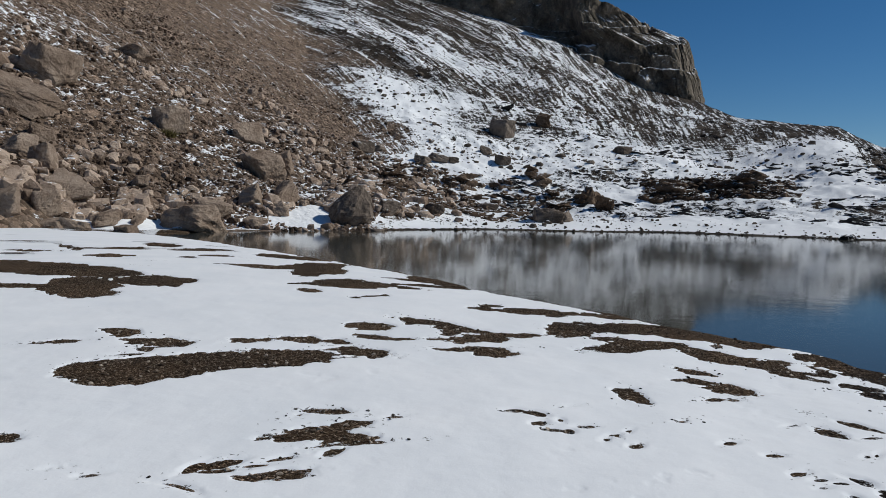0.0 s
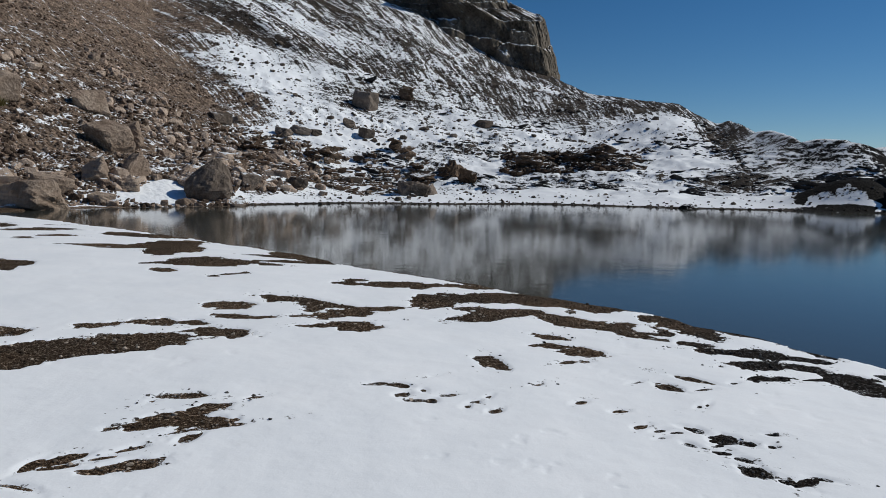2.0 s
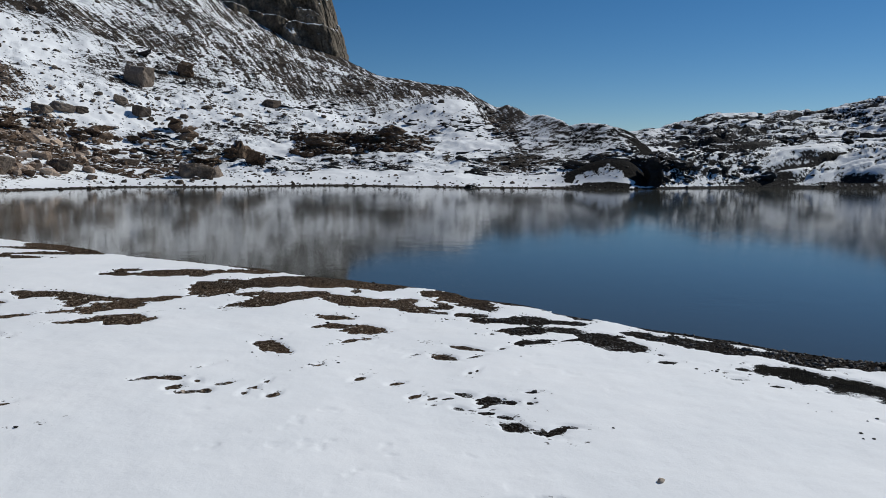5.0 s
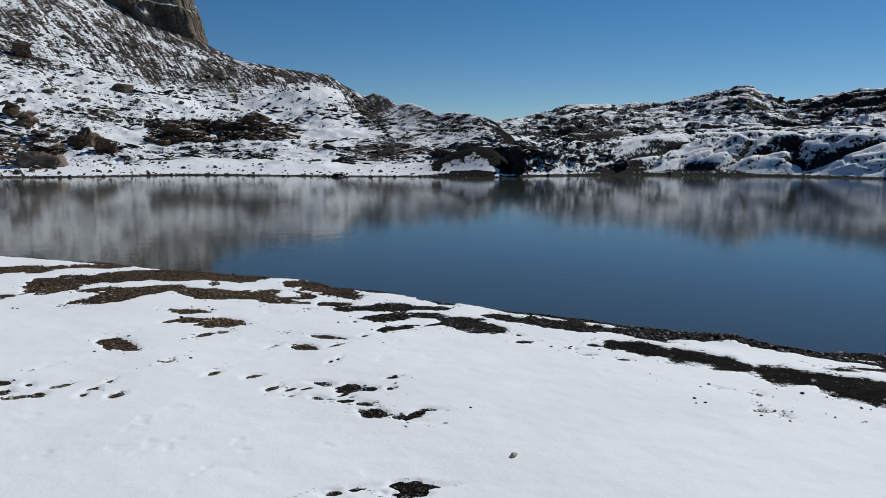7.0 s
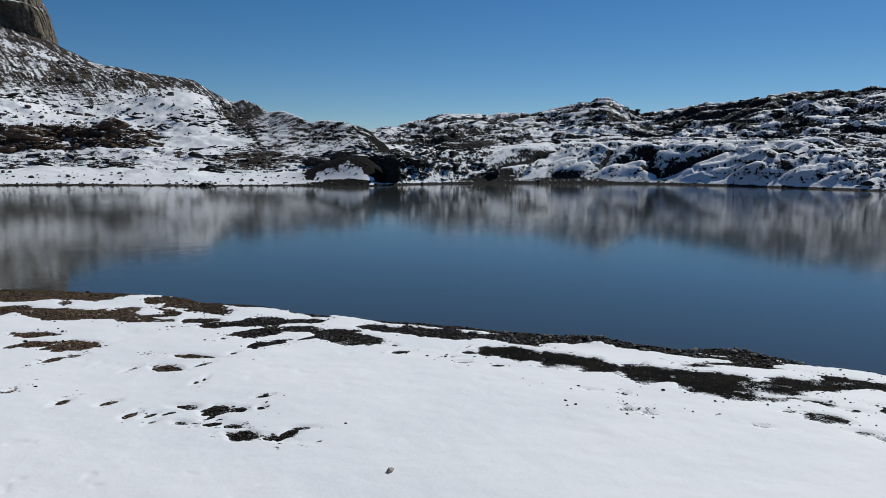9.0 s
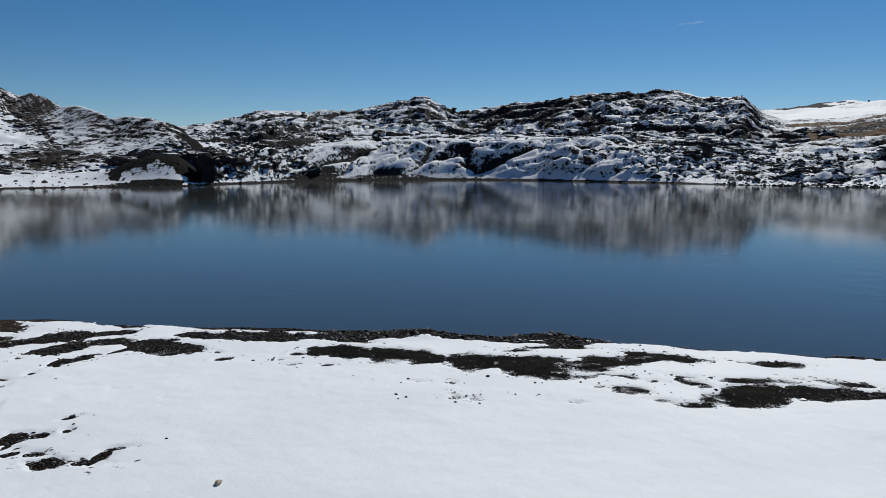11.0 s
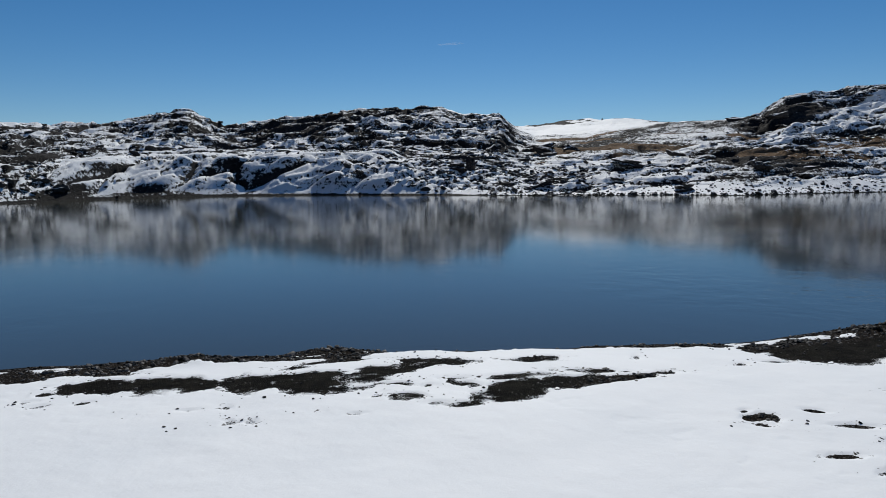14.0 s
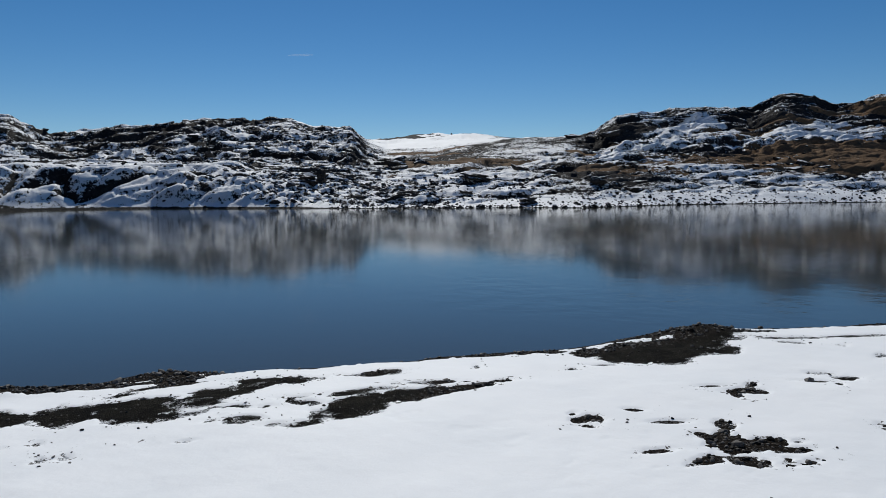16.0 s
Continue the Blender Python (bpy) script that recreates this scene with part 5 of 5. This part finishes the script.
def snowfield_rocks():
    a, r, x, y = on_land(10000, -10, 46, 54, 200, 1.1)
    z, w = mountain(a, r)
    ok = (w < 0.7) & (r < np.interp(a, TOP_AZ, TOP_R) - 12) & (r > far_shore(a) + 0.3 + 9 * rng.uniform(0, 1, len(a))) & (fbm(x, y, 14, 4, 152) + 0.6 * fbm(x, y, 3, 2, 153) > rng.uniform(-0.35, 0.75, len(a)))
    size = np.clip(rng.lognormal(-1.5, 0.55, len(a)), 0.1, 1.4) * (0.8 + 0.5 * smooth(r, 80, 140))
    scatter("loose_rocks", M_SNOWY_ROCK, x[ok], y[ok], z[ok], size[ok], LOW, label="dark brown rocks poking out of the snowfield")
    a, r, x, y = on_land(11000, -8, 33, 95, 245, 1.0)
    z, w = mountain(a, r)
    ok = (w < 0.6) & (r < np.interp(a, TOP_AZ, TOP_R) - 12) & (fbm(x, y, 18, 4, 156) + 0.5 * fbm(x, y, 4, 2, 157) > rng.uniform(-0.6, 0.5, len(a))) & (np.hypot(x - 54.4, y - 109.2) > 9)
    size = np.clip(rng.lognormal(-1.0, 0.5, len(a)), 0.2, 1.5)
    scatter("talus_rocks", M_SNOWY_ROCK, x[ok], y[ok], z[ok], size[ok], LOW, (0.35, 0.7), label="dark brown talus rocks dusted with snow below the cliff")
    a, r, x, y = on_land(5600, 4, 46, 66, 135, 1.0)
    a[:350], r[:350] = rng.uniform(39, 45, 350), rng.uniform(66, 95, 350)
    x, y = polar(a, r)
    edge = far_shore(a) + 13 - 5 * smooth(a, 36, 40)
    ok = (r > edge) & (r < np.interp(a, TOP_AZ, TOP_R) - 16 + 12 * smooth(a, 38, 41)) & (np.hypot(x - 54.4, y - 109.2) > 9)
    ok &= fbm(x, y * 1.4, 10, 4, 154, 0.6) + 0.55 * smooth(a, 27, 32) + 0.6 * smooth(a, 38, 40) > rng.uniform(0.0, 0.9, len(a))
    size = np.clip(rng.lognormal(-0.7, 0.5, len(a)), 0.22, 1.6) * (1 - 0.35 * smooth(a, 28, 32))
    scatter("rock_ledges", M_DARK_ROCK, x[ok], y[ok], land_height(x[ok], y[ok]), size[ok], SHARDS, (0.25, 0.55), 0.3, "dark layered rock ledges breaking through the snowy slope", long=1.0)


def outcrop(name, n, single, a0, a1, r0, r1, s0, s1, label):
    """A band of broken brown rock layers: some pieces single, the rest joined."""
    a, r, wide = rng.uniform(a0, a1, n), rng.uniform(r0, r1, n), rng.uniform(s0, s1, n)
    x, y = polar(a, r)
    order = np.argsort(-wide)
    for i in order[:single]:
        rock("rock", "brown_slab", SHARDS, M_BROWN_ROCK, float(x[i]), float(y[i]), 0.85 * wide[i], wide[i] * rng.uniform(0.3, 0.65), label, name, 0.7, 0.35)
    rest = order[single:]
    scatter("rock_rubble", M_BROWN_ROCK, x[rest], y[rest], land_height(x[rest], y[rest]), wide[rest], SHARDS, (0.25, 0.7), 0.4, label, long=0.5)


def ridge_rocks():
    a = rng.uniform(43, 125, 3200)
    u = 90 * rng.uniform(0, 1, len(a)) ** 1.3
    r = far_shore(a) + 0.2 + u
    x, y = polar(a, r)
    z = ridge(a, r)[0]
    ok = fbm(x, y, 12, 4, 155) + 0.4 * (a > 84) * (u < 25) > rng.uniform(-0.2, 0.8, len(a))
    ok &= ~((a > 84) & (a < 102.5) & (u > 52))
    size = np.clip(rng.lognormal(-1.2, 0.55, len(a)), 0.12, 1.8)
    size = np.where(u < 9, np.minimum(size, 0.35), size)
    scatter("loose_rocks", M_DARK_ROCK, x[ok], y[ok], z[ok], size[ok], LOW, label="dark rocks strewn over the snowy ridge")
    a = rng.uniform(42.5, 86, 3800)
    u = 6 + 51 * rng.uniform(0, 1, len(a)) ** 0.9
    r = far_shore(a) + u
    x, y = polar(a, r)
    ok = (fbm(x, y * 1.3, 10, 4, 161, 0.6) + 0.3 * smooth(u, 10, 30) > rng.uniform(-0.2, 0.8, len(a)))
    ok &= (u > 13) & (rng.uniform(0, 1, len(a)) < 0.6)
    size = np.clip(rng.lognormal(-0.6, 0.5, len(a)), 0.25, 1.6) * (0.6 + 0.3 * smooth(u, 10, 22)) * (1 - 0.4 * smooth(u, 46, 58))
    scatter("ridge_slabs", M_DARK_ROCK, x[ok], y[ok], ridge(a, r)[0][ok], size[ok], SHARDS, (0.3, 0.7), 0.35, "dark broken rock slabs breaking through the ridge snow", long=0.5)
    a = rng.uniform(43, 92, 3000)
    u = 0.6 + 13 * rng.uniform(0, 1, len(a)) + 16 * smooth(a, 79, 83) * rng.uniform(0, 1, len(a))
    r = far_shore(a) + u
    x, y = polar(a, r)
    ok = ridge_broken(a, u) * (1 - 0.5 * smooth(a, 90, 92)) > rng.uniform(0.3, 1.3, len(a))
    size = np.clip(rng.lognormal(-1.15, 0.5, len(a)), 0.12, 0.95)
    scatter("rock_rubble", M_DARK_ROCK, x[ok], y[ok], ridge(a, r)[0][ok], size[ok], LOW, (0.4, 0.8), 0.5, "dark angular rubble lying in the snow of the ridge", long=0.3)
    a = rng.uniform(86, 125, 1500)
    u = 8 + 60 * rng.uniform(0, 1, len(a))
    r = far_shore(a) + u
    x, y = polar(a, r)
    ok = (fbm(x, y * 1.3, 12, 4, 163, 0.6) + 0.5 * smooth(u, 53, 56) * (a > 101) - 0.6 * (a > 104) * (a < 119) * smooth(u, 35, 39) * smooth(-u, -54, -51) > rng.uniform(-0.1, 0.8, len(a))) & ((a > 101) | (u < 45)) & (u < 59)
    size = np.clip(rng.lognormal(-0.35, 0.5, len(a)), 0.3, 2.4)
    scatter("ridge_slabs", M_DARK_ROCK, x[ok], y[ok], ridge(a, r)[0][ok], size[ok], SHARDS, (0.25, 0.55), 0.3, "dark rock slabs scattered over the snowy hillside", long=0.8)


scree_rocks()
snowfield_rocks()
ridge_rocks()


def shore_stones():
    a = rng.uniform(82, 124, 1500)
    u = 14 * rng.uniform(0, 1, len(a)) ** 2.2
    r = far_shore(a) + 0.1 + u
    x, y = polar(a, r)
    size = np.clip(rng.lognormal(-1.8, 0.45, len(a)), 0.1, 0.6)
    scatter("shore_stones", M_DARK_ROCK, x, y, ridge(a, r)[0], size, LOW, label="dark stones along the far snowy shore")
    a = rng.uniform(-6, 46, 500)
    r = far_shore(a) + 0.1 + 9 * rng.uniform(0, 1, len(a)) ** 2.5
    x, y = polar(a, r)
    z = land_height(x, y)
    size = np.clip(rng.lognormal(-1.95, 0.4, len(a)), 0.08, 0.5)
    scatter("shore_stones", M_SNOWY_ROCK, x, y, z, size, LOW, label="small brown stones along the snowy far shore")


shore_stones()
outcrop("layered brown outcrop", 1000, 70, 15.5, 26.0, 82, 98, 0.25, 1.3, "dark brown slab of a layered rock outcrop in snow")
outcrop("tumbled brown blocks", 800, 60, -7, 9.5, 60, 90, 0.25, 1.2, "tumbled reddish brown rock slab in the snowfield")
for a, r in zip(rng.uniform(-33, -5, 22), 44 + 50 * rng.uniform(0, 1, 22) ** 1.4):
    px, py = polar(a, max(r, float(far_shore(np.array(a))) + 1))
    wide = rng.uniform(0.6, 1.3)
    scree(float(px), float(py), wide, wide * rng.uniform(0.55, 0.85))


tuft(-20.9, 62.0, 0.9)
tuft(-28.6, 70.0, 1.3)


# ---- pebbles of the beach ----
def pebble_places(n, near):
    """Places on bare gravel and along the water's edge."""
    out = []
    while sum(len(o) for o in out) < n:
        a = rng.uniform(-34, 124, 40000)
        r = 2.6 + (near - 2.6) * rng.uniform(0, 1, 40000) ** 0.8
        x, y = polar(a, r)
        bare_here = (beach_height(x, y) > 0.004) & (snow_depth(x, y) < -0.004) & (0.9 * sandy(x, y) < rng.uniform(0, 1, len(x)))
        out.append(np.stack([x, y], 1)[bare_here])
    return np.concatenate(out)[:n]


def beach_pebbles():
    p = pebble_places(11500, 18.0)
    x, y = p[:, 0], p[:, 1]
    z = beach_height(x, y)
    size = np.clip(rng.lognormal(-4.15, 0.42, len(x)), 0.009, 0.06) * (0.8 + 0.02 * np.hypot(x, y)) * (1 + 0.9 * smooth(to_polar(x, y)[0], 44, 58) - 0.9 * sandy(x, y))
    # sunward pebbles get the darker colour, which includes their backlit shade
    wet_shaded = to_polar(x, y)[0] + 5 * fbm(x, y, 1.5, 2, 181) > 33
    for sel, m, text in ((~wet_shaded, M_PEBBLE, "small brown and grey pebbles of the bare beach"), (wet_shaded, M_WET_SHADED_PEBBLE, "small wet black pebbles of the bare beach, darkened for backlight")):
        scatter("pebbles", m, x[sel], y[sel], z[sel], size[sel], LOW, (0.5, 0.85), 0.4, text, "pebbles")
    stones = [tri_mesh("stone", *rock_shape(320 + i, 2, 10, 0.1)) for i in range(8)]
    for k, me in enumerate(stones):
        me.materials.append(M_WET_SHADED_PEBBLE if k % 2 else M_PEBBLE)
    q = pebble_places(280, 10.5)
    h = beach_height(q[:, 0], q[:, 1])
    for i, (px, py) in enumerate(q):
        s = rng.uniform(0.022, 0.055)
        # the same split by azimuth: darker, backlit-toned stones beyond 33 degrees
        ob = new("stone", stones[2 * (i % 4) + int(to_polar(px, py)[0] > 33)])
        ob.parent = ground
        ob.matrix_basis = Matrix.LocRotScale((px, py, h[i] - 0.25 * s), Euler((rng.uniform(-0.3, 0.3), rng.uniform(-0.3, 0.3), rng.uniform(0, 6))),
                                             Vector((s, s * rng.uniform(0.6, 0.95), s * rng.uniform(0.45, 0.75))))


beach_pebbles()


# ---- cairn on the far snow hill ----
def cairn(a, r):
    x, y = polar(a, r)
    z = float(land_height(np.array([x]), np.array([y]))[0])
    thing = new("cairn")
    thing.matrix_basis = Matrix.Translation((x, y, z))
    tagged(thing, "small cairn of dark stones on the far snowy hilltop", "cairn")
    up = -0.1
    for i, (w, h) in enumerate(((0.8, 0.3), (0.6, 0.25), (0.4, 0.2))):
        me = tri_mesh("stone", *rock_shape(340 + i, 2, 10, 0.08))
        part("stone", me, M_DARK_ROCK, thing, "", Matrix.LocRotScale((0.05 * (i % 2), 0, up), Euler((0, 0, i)), Vector((w, 0.8 * w, h))))
        up += 0.85 * h


cairn(91.6, 203)


# ---- clods and pebbles lying on the snow ----
def snow_clods():
    a = rng.uniform(-34, 124, 22000)
    r = 4.4 + 9.2 * rng.uniform(0, 1, len(a)) ** 0.8
    x, y = polar(a, r)
    q = bare_depth(x, y)
    clump = 0.4 * fbm(x, y, 1.1, 3, 180) + 0.9 * np.exp(np.minimum(q, 0) / 0.13)
    ok = (q < -0.01) & (clump > rng.uniform(0.42, 1.5, len(a)))
    x, y = x[ok], y[ok]
    z = beach_height(x, y) + snow_depth(x, y)
    size = np.clip(rng.lognormal(-4.1, 0.4, len(x)), 0.008, 0.04)
    scatter("snow_clods", M_WET_SHADED_PEBBLE, x, y, z, size, LOW, (0.35, 0.7), 0.4, "small dark clods and pebbles lying on the snow", "pebbles")


snow_clods()


def lone_stone(x, y, wide):
    """A stone sunk in its melt hole in the snow."""
    ob = part("stone", tri_mesh("lone_stone", *rock_shape(351, 3, 12, 0.08)), M_PEBBLE)
    z = float((beach_height(np.array([x]), np.array([y])) + snow_depth(np.array([x]), np.array([y])))[0])
    ob.matrix_basis = Matrix.LocRotScale((x, y, z - 0.4 * wide), Euler((0.1, 0.2, 0.6)), Vector((wide, 0.85 * wide, 0.9 * wide)))
    tagged(ob, "small dark grey stone half sunk in the snow", "stone")


lone_stone(2.98, 2.72, 0.045)


# ---- a wisp of cloud ----
def cloud_wisp(a, e, r, long, high):
    """A faint streak of thin cloud low in the sky."""
    m, nt, b = material("thin_cloud")
    v = coords(nt, (1.0, 1.0, 2.0))
    thin = step_node(nt, noise_tex(nt, v, 3.0, 4, 0.6), 0.38, 0.75)
    b.inputs["Base Color"].default_value = (0.9, 0.9, 0.9, 1)
    b.inputs["Roughness"].default_value = 1.0
    nt.links.new(math_node(nt, "MULTIPLY", thin, 0.20), b.inputs["Alpha"])
    co, tri = rock_shape(361, 4, 8, 0.25, 0.9)
    ob = part("cloud", tri_mesh("cloud", co, tri), m)
    x, y = polar(a, r)
    ob.matrix_basis = Matrix.LocRotScale((x, y, 2 + r * math.tan(radians(e))), Euler((0, radians(-3), radians(-a))), Vector((long, 0.3 * long, high)))
    tagged(ob, "faint short white streak of thin cloud", "cloud", kind="structure")


cloud_wisp(79.9, 9.96, 1500, 52, 3.5)
